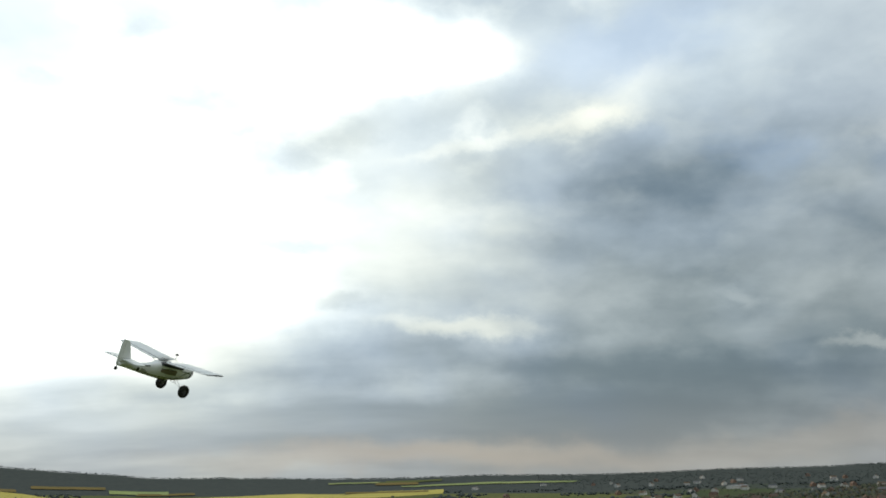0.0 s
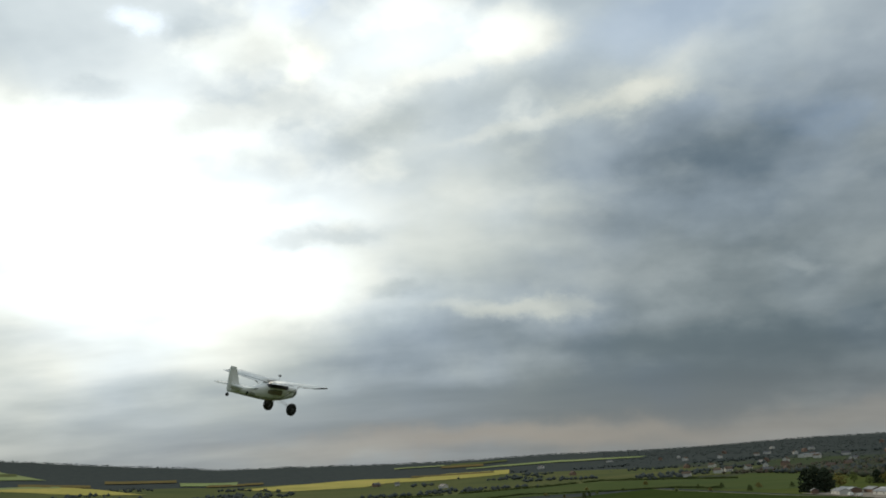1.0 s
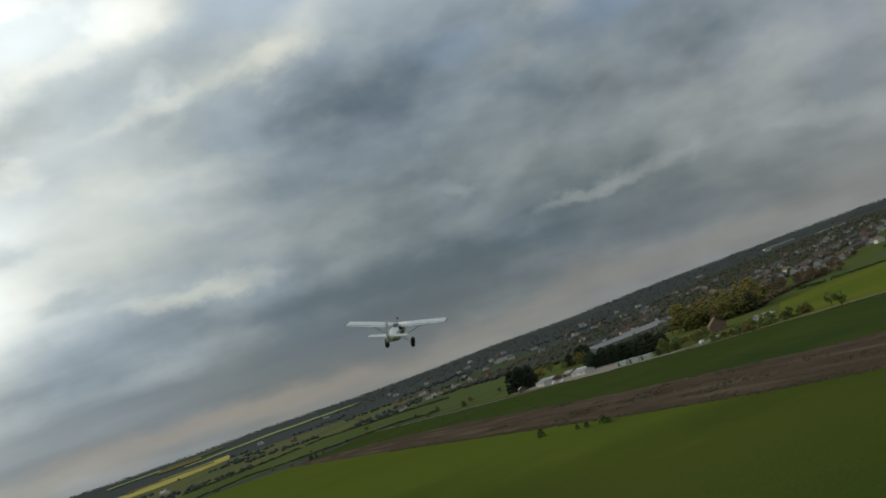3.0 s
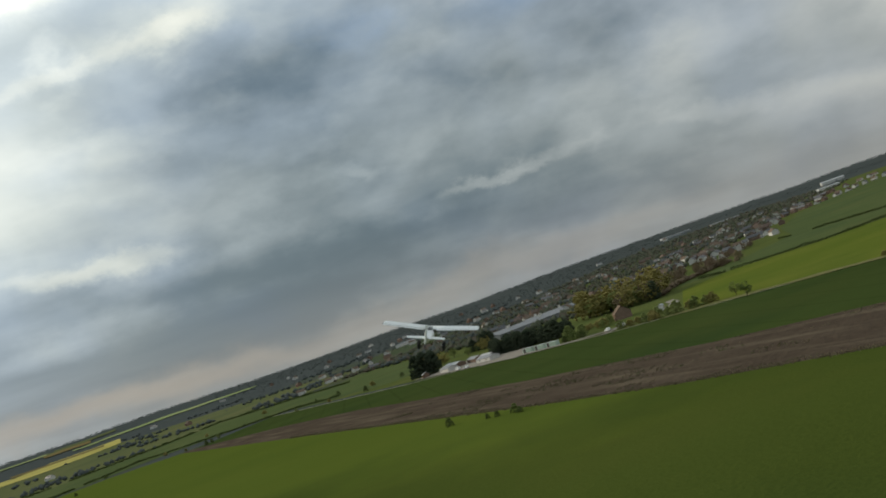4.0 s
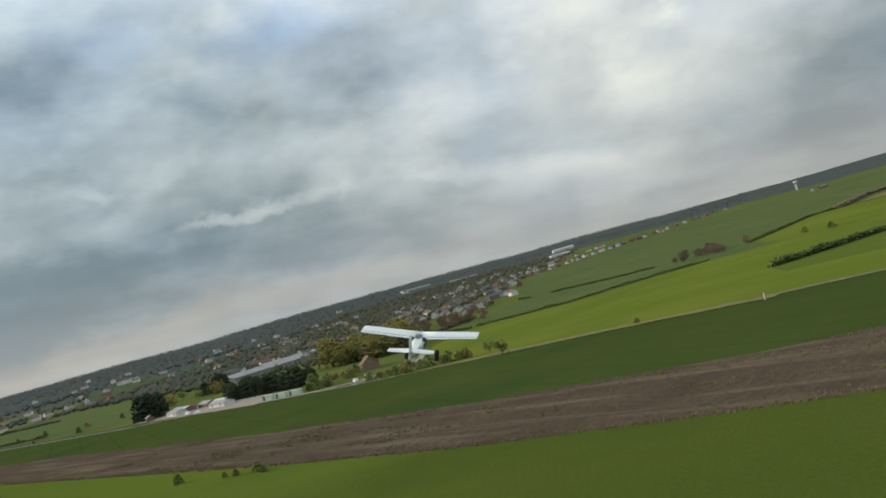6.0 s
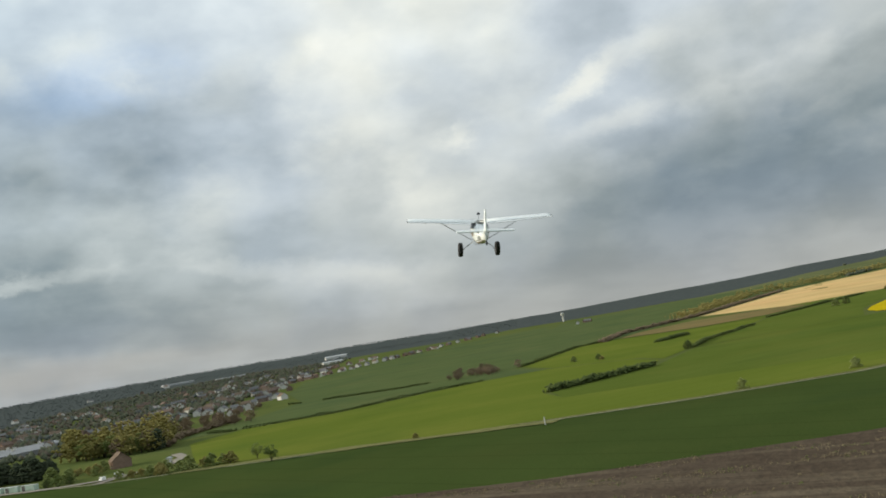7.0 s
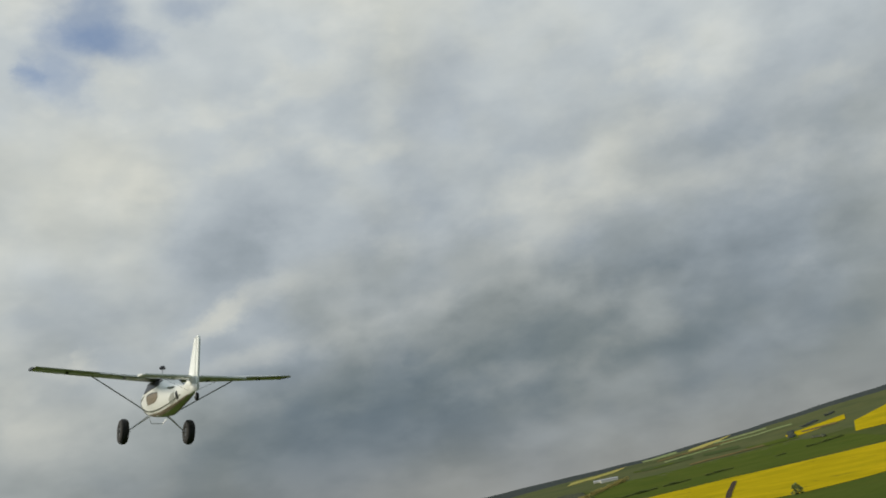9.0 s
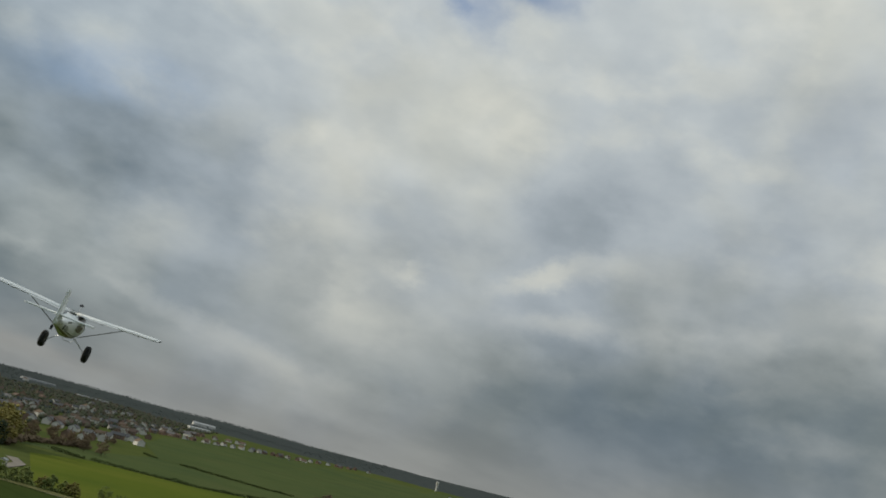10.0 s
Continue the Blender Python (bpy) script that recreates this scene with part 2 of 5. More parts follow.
    veil = g.math("MULTIPLY", veil, g.math("ADD", 0.3, g.math("MULTIPLY", big.outputs[0], 1.4)))
    bright = g.math("ADD", g.math("SMOOTH_MAX", bright, 0.15, 0.12), veil)
    stopped = g.math("MINIMUM", total(SUN_CLOUDS, 0.0, spot_fine), 0.75)
    bright = g.math("MAXIMUM", g.math("MULTIPLY", bright, g.math("SUBTRACT", 1.0, stopped)), 0.10)
    hue = g.ramp(g.math("MULTIPLY", bright, 1.0, clamp=True),
                 [(0.10, (0.66, 0.94, 1.13)), (0.27, (0.84, 0.98, 1.055)), (0.42, (0.885, 0.985, 1.035)), (0.60, (0.94, 1.0, 0.98)), (0.95, (1.02, 1.02, 0.95))])
    cast = g.noise(squat, 4.3, 3.0, 0.5, 0.0)
    tint = g.mix(edge(g.math("ADD", cast.outputs[0], g.math("MULTIPLY", el, -0.008)), 0.28, 0.54), (0.965, 0.99, 1.045, 1), (1.025, 1.005, 0.965, 1))
    tint = g.mix(g.math("MULTIPLY", lit, 0.45), tint, (1.035, 1.005, 0.955, 1))
    tint = g.mix(g.math("MULTIPLY", rims, 4.5, clamp=True), tint, (1.05, 1.0, 0.925, 1))
    tint = g.vec("MULTIPLY", tint, g.xyz(calm(1.012, 0.94), 1.0, calm(0.98, 1.035)))
    cloud = g.vec("MULTIPLY", g.vec("MULTIPLY", hue, tint), g.xyz(bright, bright, bright))
    # a warm streak of clear air low in the north, and a pale one all along the horizon
    warm = g.math("ADD", lump((-4, 1.7, 11, 0.7, 0, 0.6)), lump((-26, 1.9, 14, 0.8, 0, 0.3)), clamp=True)
    cloud = g.mix(warm, cloud, (0.46, 0.395, 0.31, 1))
    low = g.math("MULTIPLY", g.math("POWER", 2.71828, g.math("MULTIPLY", g.math("MULTIPLY", el, el), -0.06)), 0.55, clamp=True)
    cloud = g.mix(low, cloud, (0.298, 0.289, 0.264, 1))
    # clear sky through the gaps
    sky = g.nodes.new("ShaderNodeTexSky")
    sky.sky_type, sky.sun_disc = "NISHITA", False
    sky.sun_elevation, sky.sun_rotation = radians(SUN_EL), radians(-SUN_AZ)
    clear = g.vec("MULTIPLY", sky.outputs[0], (0.085, 0.108, 0.14))
    gap = g.math("MULTIPLY", total(BLUE_GAPS, 0.0, spot_fine), g.math("MULTIPLY", g.math("SUBTRACT", 1.35, edge(heap.outputs[0], 0.42, 0.6)), 0.95), clamp=True)
    out = g.mix(gap, cloud, clear)
    bg = g.nodes.new("ShaderNodeBackground")
    g.links.new(out, bg.inputs[0])
    bg.inputs[1].default_value = 1.0
    end = g.nodes.new("ShaderNodeOutputWorld")
    g.links.new(bg.outputs[0], end.inputs[0])


build_world()


# ---- materials ----
def material(name, dark, light, scale=1.0, rough=0.85, bump=0.0, detail=6.0, metal=0.0, fine=None, per_object=0.0):
    """Two-scale mottled surface; scale is in cycles per metre."""
    m = bpy.data.materials.new(name)
    m.use_nodes = True
    g = Graph(m.node_tree)
    b = g.nodes["Principled BSDF"]
    place = g.nodes.new("ShaderNodeTexCoord").outputs["Object"]
    wide = g.noise(place, scale, detail, 0.6)
    small = g.noise(place, fine or scale * 9.0, 4.0, 0.6)
    mixv = g.math("ADD", g.math("MULTIPLY", wide.outputs[0], 0.65), g.math("MULTIPLY", small.outputs[0], 0.35))
    if per_object:
        info = g.nodes.new("ShaderNodeObjectInfo")
        mixv = g.math("ADD", mixv, g.math("MULTIPLY", g.math("SUBTRACT", info.outputs["Random"], 0.5), per_object))
    col = g.ramp(mixv, [(0.3, dark), (0.7, light)])
    g.links.new(col, b.inputs["Base Color"])
    b.inputs["Roughness"].default_value, b.inputs["Metallic"].default_value = rough, metal
    b.inputs["Specular IOR Level"].default_value = 0.0 if rough > 0.78 else 0.4
    if bump:
        n = g.nodes.new("ShaderNodeBump")
        n.inputs["Strength"].default_value, n.inputs["Distance"].default_value = bump, 0.3 / scale
        g.links.new(small.outputs[0], n.inputs["Height"])
        g.links.new(n.outputs[0], b.inputs["Normal"])
    return m


def crop_material(name, dark, light, row_angle=0.0, row_step=0.0, scale=0.02):
    """A field: broad patches, fine grain and faint drill rows."""
    m = material(name, dark, light, scale, 0.9, 0.12, fine=0.9)
    g = Graph(m.node_tree)
    b = g.nodes["Principled BSDF"]
    src = b.inputs["Base Color"].links[0].from_socket
    place = g.nodes.new("ShaderNodeTexCoord").outputs["Object"]
    # thin places where the ground shows through, and ranker growth
    thin = g.ramp(g.noise(place, scale * 0.6 + 0.004, 5.0, 0.6).outputs[0], [(0.48, (0, 0, 0)), (0.70, (1, 1, 1))])
    src = g.mix(g.math("MULTIPLY", thin, 0.35), src, (light[0] * 1.25, light[1] * 1.02, light[2] * 1.1, 1))
    rank = g.ramp(g.noise(g.vec("ADD", place, (900, 300, 0)), scale * 0.5 + 0.003, 5.0, 0.6).outputs[0], [(0.50, (0, 0, 0)), (0.72, (1, 1, 1))])
    src = g.mix(g.math("MULTIPLY", rank, 0.5), src, (dark[0] * 0.74, dark[1] * 0.86, dark[2] * 1.1, 1))
    g.links.new(src, b.inputs["Base Color"])
    if row_step:
        g = Graph(m.node_tree)
        b = g.nodes["Principled BSDF"]
        src = b.inputs["Base Color"].links[0].from_socket
        place = g.nodes.new("ShaderNodeTexCoord").outputs["Object"]
        a = radians(row_angle)
        across = g.vec("DOT_PRODUCT", place, (math.cos(a) / row_step, math.sin(a) / row_step, 0))
        wave = g.math("ABSOLUTE", g.math("SUBTRACT", g.math("FRACT", across), 0.5))
        line = g.math("LESS_THAN", wave, 0.035)
        g.links.new(g.mix(g.math("MULTIPLY", line, 0.22), src, (*[v * 0.55 for v in dark], 1)), b.inputs["Base Color"])
    return m


def far_land_material():
    """Distant farmland and woods: a patchwork of fields with dark woodland between, greyed by painted haze."""
    m = bpy.data.materials.new("far_land_hazed")
    m.use_nodes = True
    g = Graph(m.node_tree)
    b = g.nodes["Principled BSDF"]
    b.inputs["Roughness"].default_value, b.inputs["Specular IOR Level"].default_value = 0.95, 0.0
    place = g.nodes.new("ShaderNodeTexCoord").outputs["Object"]
    bend = g.vec("ADD", place, g.vec("MULTIPLY", g.noise(place, 0.004, 3).outputs["Color"], (160, 160, 0)))
    cell = g.nodes.new("ShaderNodeTexVoronoi")
    cell.inputs["Scale"].default_value = 0.0042
    g.links.new(bend, cell.inputs["Vector"])
    wood = g.noise(place, 0.0022, 6.0, 0.6)
    grain = g.noise(place, 0.05, 6.0, 0.7)
    tone = g.nodes.new("ShaderNodeSeparateColor")
    g.links.new(cell.outputs["Color"], tone.inputs[0])
    field = g.ramp(tone.outputs[0], [(0.0, (0.064, 0.080, 0.046)), (0.4, (0.070, 0.090, 0.044)), (0.7, (0.080, 0.086, 0.052)),
                                     (0.9, (0.074, 0.096, 0.036))])
    # haze's blue-grey and the canopy's own shade are put into the wood colour
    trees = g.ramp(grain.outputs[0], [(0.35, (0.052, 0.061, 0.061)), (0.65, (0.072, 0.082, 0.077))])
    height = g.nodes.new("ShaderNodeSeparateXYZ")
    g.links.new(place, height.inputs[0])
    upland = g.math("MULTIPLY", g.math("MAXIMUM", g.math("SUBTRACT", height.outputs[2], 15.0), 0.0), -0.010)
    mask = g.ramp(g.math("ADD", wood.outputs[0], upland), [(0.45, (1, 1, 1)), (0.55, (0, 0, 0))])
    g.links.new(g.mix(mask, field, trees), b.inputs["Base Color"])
    return m


def soil_material():
    """Bare tilled soil: long streaks left by the plough, clods and paler dry patches."""
    m = material("bare_soil", (0.056, 0.042, 0.031), (0.090, 0.070, 0.051), 0.06, 0.95, 0.25, fine=0.35)
    g = Graph(m.node_tree)
    b = g.nodes["Principled BSDF"]
    src = b.inputs["Base Color"].links[0].from_socket
    place = g.nodes.new("ShaderNodeTexCoord").outputs["Object"]
    turned = g.nodes.new("ShaderNodeMapping")
    turned.inputs["Rotation"].default_value = (0, 0, radians(-10))
    turned.inputs["Scale"].default_value = (0.16, 0.012, 1.0)
    g.links.new(place, turned.inputs["Vector"])
    streak = g.ramp(g.noise(turned.outputs[0], 1.0, 5.0, 0.6).outputs[0], [(0.5, (0, 0, 0)), (0.72, (1, 1, 1))])
    g.links.new(g.mix(g.math("MULTIPLY", streak, 0.75), src, (0.150, 0.122, 0.084, 1)), b.inputs["Base Color"])
    return m


def rape_material():
    """Rape in flower, with dark streaks where the crop was flattened or failed."""
    m = crop_material("rape_flower", (0.38, 0.285, 0.009), (0.54, 0.415, 0.013), 15, 24.0, 0.010)
    g = Graph(m.node_tree)
    b = g.nodes["Principled BSDF"]
    src = b.inputs["Base Color"].links[0].from_socket
    place = g.nodes.new("ShaderNodeTexCoord").outputs["Object"]
    turned = g.nodes.new("ShaderNodeMapping")
    turned.inputs["Rotation"].default_value = (0, 0, radians(28))
    turned.inputs["Scale"].default_value = (0.006, 0.045, 1.0)
    g.links.new(place, turned.inputs["Vector"])
    streak = g.ramp(g.noise(turned.outputs[0], 1.0, 4.0, 0.6).outputs[0], [(0.58, (0, 0, 0)), (0.68, (1, 1, 1))])
    zone = g.ramp(g.noise(g.vec("ADD", place, (250, 90, 0)), 0.006, 2.0, 0.5).outputs[0], [(0.46, (0, 0, 0)), (0.58, (1, 1, 1))])
    g.links.new(g.mix(g.math("MULTIPLY", g.math("MULTIPLY", streak, zone), 0.7), src, (0.15, 0.135, 0.02, 1)), b.inputs["Base Color"])
    return m


def near_crop_material():
    """Young cereal, with the sunlit north of the field painted brighter and yellower."""
    m = crop_material("near_crop", (0.048, 0.066, 0.013), (0.067, 0.088, 0.018), 6, 0.0, 0.012)
    g = Graph(m.node_tree)
    b = g.nodes["Principled BSDF"]
    src = b.inputs["Base Color"].links[0].from_socket
    place = g.nodes.new("ShaderNodeTexCoord").outputs["Object"]
    north = g.vec("DOT_PRODUCT", place, (0.0006, 0.0016, 0.0))
    patch = g.math("ADD", north, g.math("MULTIPLY", g.noise(place, 0.011, 5.0, 0.6).outputs[0], 0.7))
    # dry: how far the painted sunlight brightens the crop, growing northwards
    dry = g.ramp(patch, [(0.80, (0, 0, 0)), (1.45, (1, 1, 1))])
    g.links.new(g.mix(g.math("MULTIPLY", dry, 0.42), src, (0.112, 0.150, 0.022, 1)), b.inputs["Base Color"])
    return m


M = {
    "far": far_land_material(),
    "near_crop": near_crop_material(),
    "dark_crop": crop_material("dark_crop", (0.036, 0.054, 0.015), (0.050, 0.071, 0.020), -20, 18.0, 0.015),
    "bright_crop": crop_material("bright_crop", (0.088, 0.116, 0.018), (0.120, 0.146, 0.027), 60, 16.0, 0.010),
    "mid_crop": crop_material("mid_crop", (0.070, 0.098, 0.018), (0.100, 0.126, 0.027), 70, 16.0, 0.012),
    "dull_crop": crop_material("dull_crop", (0.066, 0.090, 0.034), (0.092, 0.116, 0.046), 40, 20.0, 0.012),
    "tan": crop_material("tan_soil", (0.42, 0.29, 0.12), (0.60, 0.43, 0.20), 80, 22.0, 0.008),
    "rape": rape_material(),
    "pale_rape": crop_material("pale_rape", (0.34, 0.305, 0.085), (0.45, 0.40, 0.13), 15, 24.0, 0.010),
    "pale_crop": crop_material("pale_crop", (0.20, 0.25, 0.10), (0.28, 0.32, 0.15), 15, 24.0, 0.010),
    "olive_land": crop_material("olive_land", (0.088, 0.102, 0.044), (0.125, 0.136, 0.060), 30, 30.0, 0.006),
    "soil": soil_material(),
    "rough_grass": crop_material("rough_grass", (0.070, 0.090, 0.026), (0.100, 0.118, 0.038), 0, 0, 0.02),
    "track": material("chalk_track", (0.17, 0.175, 0.10), (0.29, 0.285, 0.18), 0.2, 0.95, 0.4),
    "concrete": material("yard_concrete", (0.20, 0.18, 0.15), (0.32, 0.29, 0.25), 0.1, 0.9, 0.3),
    "verge": material("rough_verge", (0.12, 0.125, 0.05), (0.21, 0.20, 0.09), 0.3, 0.95, 0.6),
    "straw": material("dry_stalk", (0.13, 0.108, 0.065), (0.24, 0.20, 0.125), 0.6, 0.95, per_object=0.2),
    "leaf": material("spring_leaf", (0.115, 0.145, 0.046), (0.20, 0.225, 0.078), 0.8, 0.8, per_object=0.4),
    "olive": material("olive_leaf", (0.17, 0.150, 0.050), (0.27, 0.228, 0.080), 0.8, 0.8, per_object=0.4),
    "dark_leaf": material("conifer_leaf", (0.034, 0.044, 0.028), (0.064, 0.076, 0.046), 0.8, 0.85, per_object=0.3),
    "bare_leaf": material("budding_twig", (0.135, 0.102, 0.066), (0.22, 0.166, 0.110), 0.8, 0.9, per_object=0.4),
    # blue-grey of distant haze mixed into this leaf colour
    "hazed_leaf": material("far_wood_leaf_hazed", (0.066, 0.077, 0.074), (0.098, 0.110, 0.102), 0.05, 0.95),
    "hedge": material("hedge_leaf", (0.062, 0.080, 0.028), (0.110, 0.132, 0.046), 0.5, 0.9),
    "garden": material("garden_leaf", (0.066, 0.076, 0.052), (0.112, 0.118, 0.078), 0.05, 0.95),
    "bud": material("budding_garden_tree", (0.078, 0.068, 0.052), (0.125, 0.108, 0.080), 0.05, 0.95),
    "scrub_grass": crop_material("scrub_grass", (0.13, 0.108, 0.046), (0.19, 0.150, 0.066), 0, 0, 0.02),
    "bark": material("bark", (0.05, 0.04, 0.03), (0.11, 0.09, 0.07), 2.0, 0.95, 0.6),
    "render": material("white_render", (0.50, 0.48, 0.44), (0.68, 0.66, 0.61), 0.3, 0.85),
    "brick": material("brick_wall", (0.17, 0.115, 0.085), (0.26, 0.18, 0.135), 0.5, 0.9, per_object=0.4),
    "tile_red": material("clay_tile", (0.125, 0.092, 0.076), (0.185, 0.136, 0.112), 0.7, 0.85, per_object=0.4),
    "tile_brown": material("brown_tile", (0.13, 0.095, 0.07), (0.21, 0.16, 0.12), 0.7, 0.85),
    "tile_grey": material("slate_tile", (0.075, 0.075, 0.08), (0.13, 0.128, 0.128), 0.7, 0.7, per_object=0.4),
    "sheet": material("pale_roof_sheet", (0.33, 0.34, 0.345), (0.48, 0.485, 0.48), 0.2, 0.6),
    "sheet_grey": material("grey_roof_sheet", (0.15, 0.155, 0.16), (0.25, 0.255, 0.26), 0.2, 0.6),
    "green_sheet": material("green_sheet", (0.34, 0.44, 0.36), (0.44, 0.54, 0.46), 0.5, 0.5),
    "dark_gap": material("dark_opening", (0.012, 0.014, 0.014), (0.03, 0.032, 0.03), 1.0, 0.6),
    "glass": material("window_glass", (0.02, 0.025, 0.03), (0.05, 0.055, 0.06), 0.8, 0.12),
    "white_paint": material("white_paint", (0.74, 0.74, 0.72), (0.84, 0.84, 0.82), 2.0, 0.35),
    "rubber": material("tyre_rubber", (0.012, 0.012, 0.013), (0.03, 0.03, 0.032), 40.0, 0.75, 0.3),
    "metal": material("galvanised", (0.40, 0.41, 0.42), (0.56, 0.57, 0.58), 3.0, 0.4, metal=0.8),
}


# ---- helpers for building ----
def part(name, bm, mat, parent=None, label="", smooth=False):
    """One mesh object from a bmesh, under a thing or a part."""
    me = bpy.data.meshes.new(name)
    bm.to_mesh(me)
    bm.free()
    for p in me.polygons:
        p.use_smooth = smooth
    for one in (mat if isinstance(mat, (list, tuple)) else [mat]):
        me.materials.append(one)
    ob = new(name, me)
    if parent is not None:
        ob.parent = parent
    if label:
        ob["label"] = label
    return ob


def box(bm, size, at=(0, 0, 0), turn=0.0):
    r = bmesh.ops.create_cube(bm, size=1.0)
    bmesh.ops.transform(bm, matrix=pose(*at, 0, 0, turn) @ Matrix.Diagonal((*size, 1)), verts=r["verts"])
    return r["verts"]


def tube(bm, a, b, r1, r2=None, sides=8):
    a, b = Vector(a), Vector(b)
    r = bmesh.ops.create_cone(bm, cap_ends=True, segments=sides, radius1=r1, radius2=r1 if r2 is None else r2, depth=(b - a).length)
    m = Matrix.Translation((a + b) / 2) @ (b - a).to_track_quat("Z", "Y").to_matrix().to_4x4()
    bmesh.ops.transform(bm, matrix=m, verts=r["verts"])
    return r["verts"]


# ---- the lie of the land ----
HEART = (5.0, 35.0)
RIDGE_AZ = (-180, -125, -106, -100, -95, -90, -80, -70, -60, -50, -40, -30, -20, -10, 0, 10, 15, 20, 26, 34, 45, 60, 180)
RIDGE_EL = (1.6, 2.4, 3.1, 2.5, 1.9, 1.4, 0.93, 0.86, 0.74, 0.86, 0.85, 0.76, 0.62, 0.67, 0.74, 1.05, 1.5, 2.0, 2.45, 2.3, 1.6, 1.3, 1.6)


def land(x, y):
    """Height of the ground: level round the airfield, then rising to a ridge all round."""
    dx, dy = x - HEART[0], y - HEART[1]
    r = math.hypot(dx, dy)
    az = math.degrees(math.atan2(-dx, dy))
    top = 3800 * math.tan(radians(float(np.interp(az, RIDGE_AZ, RIDGE_EL)))) + 33
    top += 6.0 * noise.noise(Vector((az * 0.16, 3.1, 0))) + 2.5 * noise.noise(Vector((az * 0.7, 8.1, 0)))
    s = min(max((r - 1000) / 2800, 0.0), 1.0)
    z = top * s ** 1.5
    return z - max(r - 3850, 0) * 0.10


def polar(az, r):
    return HEART[0] - r * math.sin(radians(az)), HEART[1] + r * math.cos(radians(az))


def build_ground():
    bm = bmesh.new()
    radii = [0.0]
    r = 40.0
    while r < 4700:
        radii.append(r)
        r *= 1.045
    steps = 360
    rings = []
    for r in radii:
        if r == 0:
            rings.append([bm.verts.new((*HEART, 0))] * steps)
            continue
        ring = []
        for k in range(steps):
            a = radians(-180 + k)
            x, y = HEART[0] - r * math.sin(a), HEART[1] + r * math.cos(a)
            ring.append(bm.verts.new((x, y, land(x, y))))
        rings.append(ring)
    for i in range(len(rings) - 1):
        for k in range(steps):
            n = (k + 1) % steps
            if i == 0:
                bm.faces.new((rings[0][0], rings[1][k], rings[1][n]))
            else:
                bm.faces.new((rings[i][k], rings[i + 1][k], rings[i + 1][n], rings[i][n]))
    bmesh.ops.recalc_face_normals(bm, faces=bm.faces)
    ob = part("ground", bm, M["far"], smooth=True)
    tagged(ob, "rolling spring farmland with dark woods up to the ridge, greyed by painted haze", "ground", kind="structure")


FIELDS = []


def in_field(x, y):
    """Whether the place lies in one of the laid fields."""
    for (x0, y0, x1, y1), ring in FIELDS:
        if x0 < x < x1 and y0 < y < y1:
            inside = False
            for (ax, ay), (bx, by) in zip(ring, ring[1:] + ring[:1]):
                if (ay > y) != (by > y) and x < ax + (y - ay) * (bx - ax) / (by - ay):
                    inside = not inside
            if inside:
                return True
    return False


def field(name, corners, mat, label, lift=0.25, clear=True):
    """A patch of one crop laid on the land; no woods grow on a clear one."""
    xs, ys = [c[0] for c in corners], [c[1] for c in corners]
    if clear:
        FIELDS.append(((min(xs), min(ys), max(xs), max(ys)), list(corners)))
    bm = bmesh.new()
    f = bm.faces.new([bm.verts.new((x, y, 0)) for x, y in corners])
    bmesh.ops.triangulate(bm, faces=[f])
    for limit in (800, 400, 200, 100, 60):
        long = [e for e in bm.edges if e.calc_length() > limit]
        if long:
            bmesh.ops.subdivide_edges(bm, edges=long, cuts=1)
            bmesh.ops.triangulate(bm, faces=bm.faces[:])
    for v in bm.verts:
        away = math.hypot(v.co.x - HEART[0], v.co.y - HEART[1])
        v.co.z = land(v.co.x, v.co.y) + lift + max(away - 1000, 0) * 0.0006
    bmesh.ops.recalc_face_normals(bm, faces=bm.faces)
    if sum(f.normal.z for f in bm.faces) < 0:
        bmesh.ops.reverse_faces(bm, faces=bm.faces)
    ob = part(name, bm, M[mat], smooth=True)
    return tagged(ob, label, "field", kind="structure")


def ribbon(name, line, width, mat, label, category, lift=0.4, wobble=0.0):
    """A strip along a line: a track or a verge."""
    bm = bmesh.new()
    pts = []
    for (ax, ay), (bx, by) in zip(line, line[1:]):
        n = max(1, int(math.hypot(bx - ax, by - ay) / 15))
        pts += [(ax + (bx - ax) * i / n, ay + (by - ay) * i / n) for i in range(n)]
    pts.append(line[-1])
    prev = None
    for i, (x, y) in enumerate(pts):
        p, q = pts[max(i - 1, 0)], pts[min(i + 1, len(pts) - 1)]
        d = Vector((q[0] - p[0], q[1] - p[1])).normalized()
        w = width * (1 + wobble * noise.noise(Vector((x * 0.05, y * 0.05, 2)))) / 2
        z = land(x, y) + lift
        pair = (bm.verts.new((x - d.y * w, y + d.x * w, z)), bm.verts.new((x + d.y * w, y - d.x * w, z)))
        if prev:
            bm.faces.new((prev[0], prev[1], pair[1], pair[0]))
        prev = pair
    bmesh.ops.recalc_face_normals(bm, faces=bm.faces)
    ob = part(name, bm, M[mat], smooth=True)
    return tagged(ob, label, category, kind="structure")


build_ground()

NEAR_EDGE = [(235, -300), (215, -120), (198, 20), (186, 95), (176, 135), (165, 185), (157, 245), (155, 310), (156, 380), (160, 566), (163, 1009)]
SOIL_TOP = [(480, -300), (390, -120), (318, 20), (280, 90), (254, 140), (226, 205), (210, 290), (204, 400), (207, 520), (214, 640), (206, 800), (175, 1008)]
TRACK = [(900, -300), (700, -80), (600, 5), (484, 84), (433, 124), (392, 165), (366, 215), (344, 284), (328, 352), (314, 420), (302, 480), (300, 560),
         (298, 640), (286, 720), (284, 900), (282, 1100)]
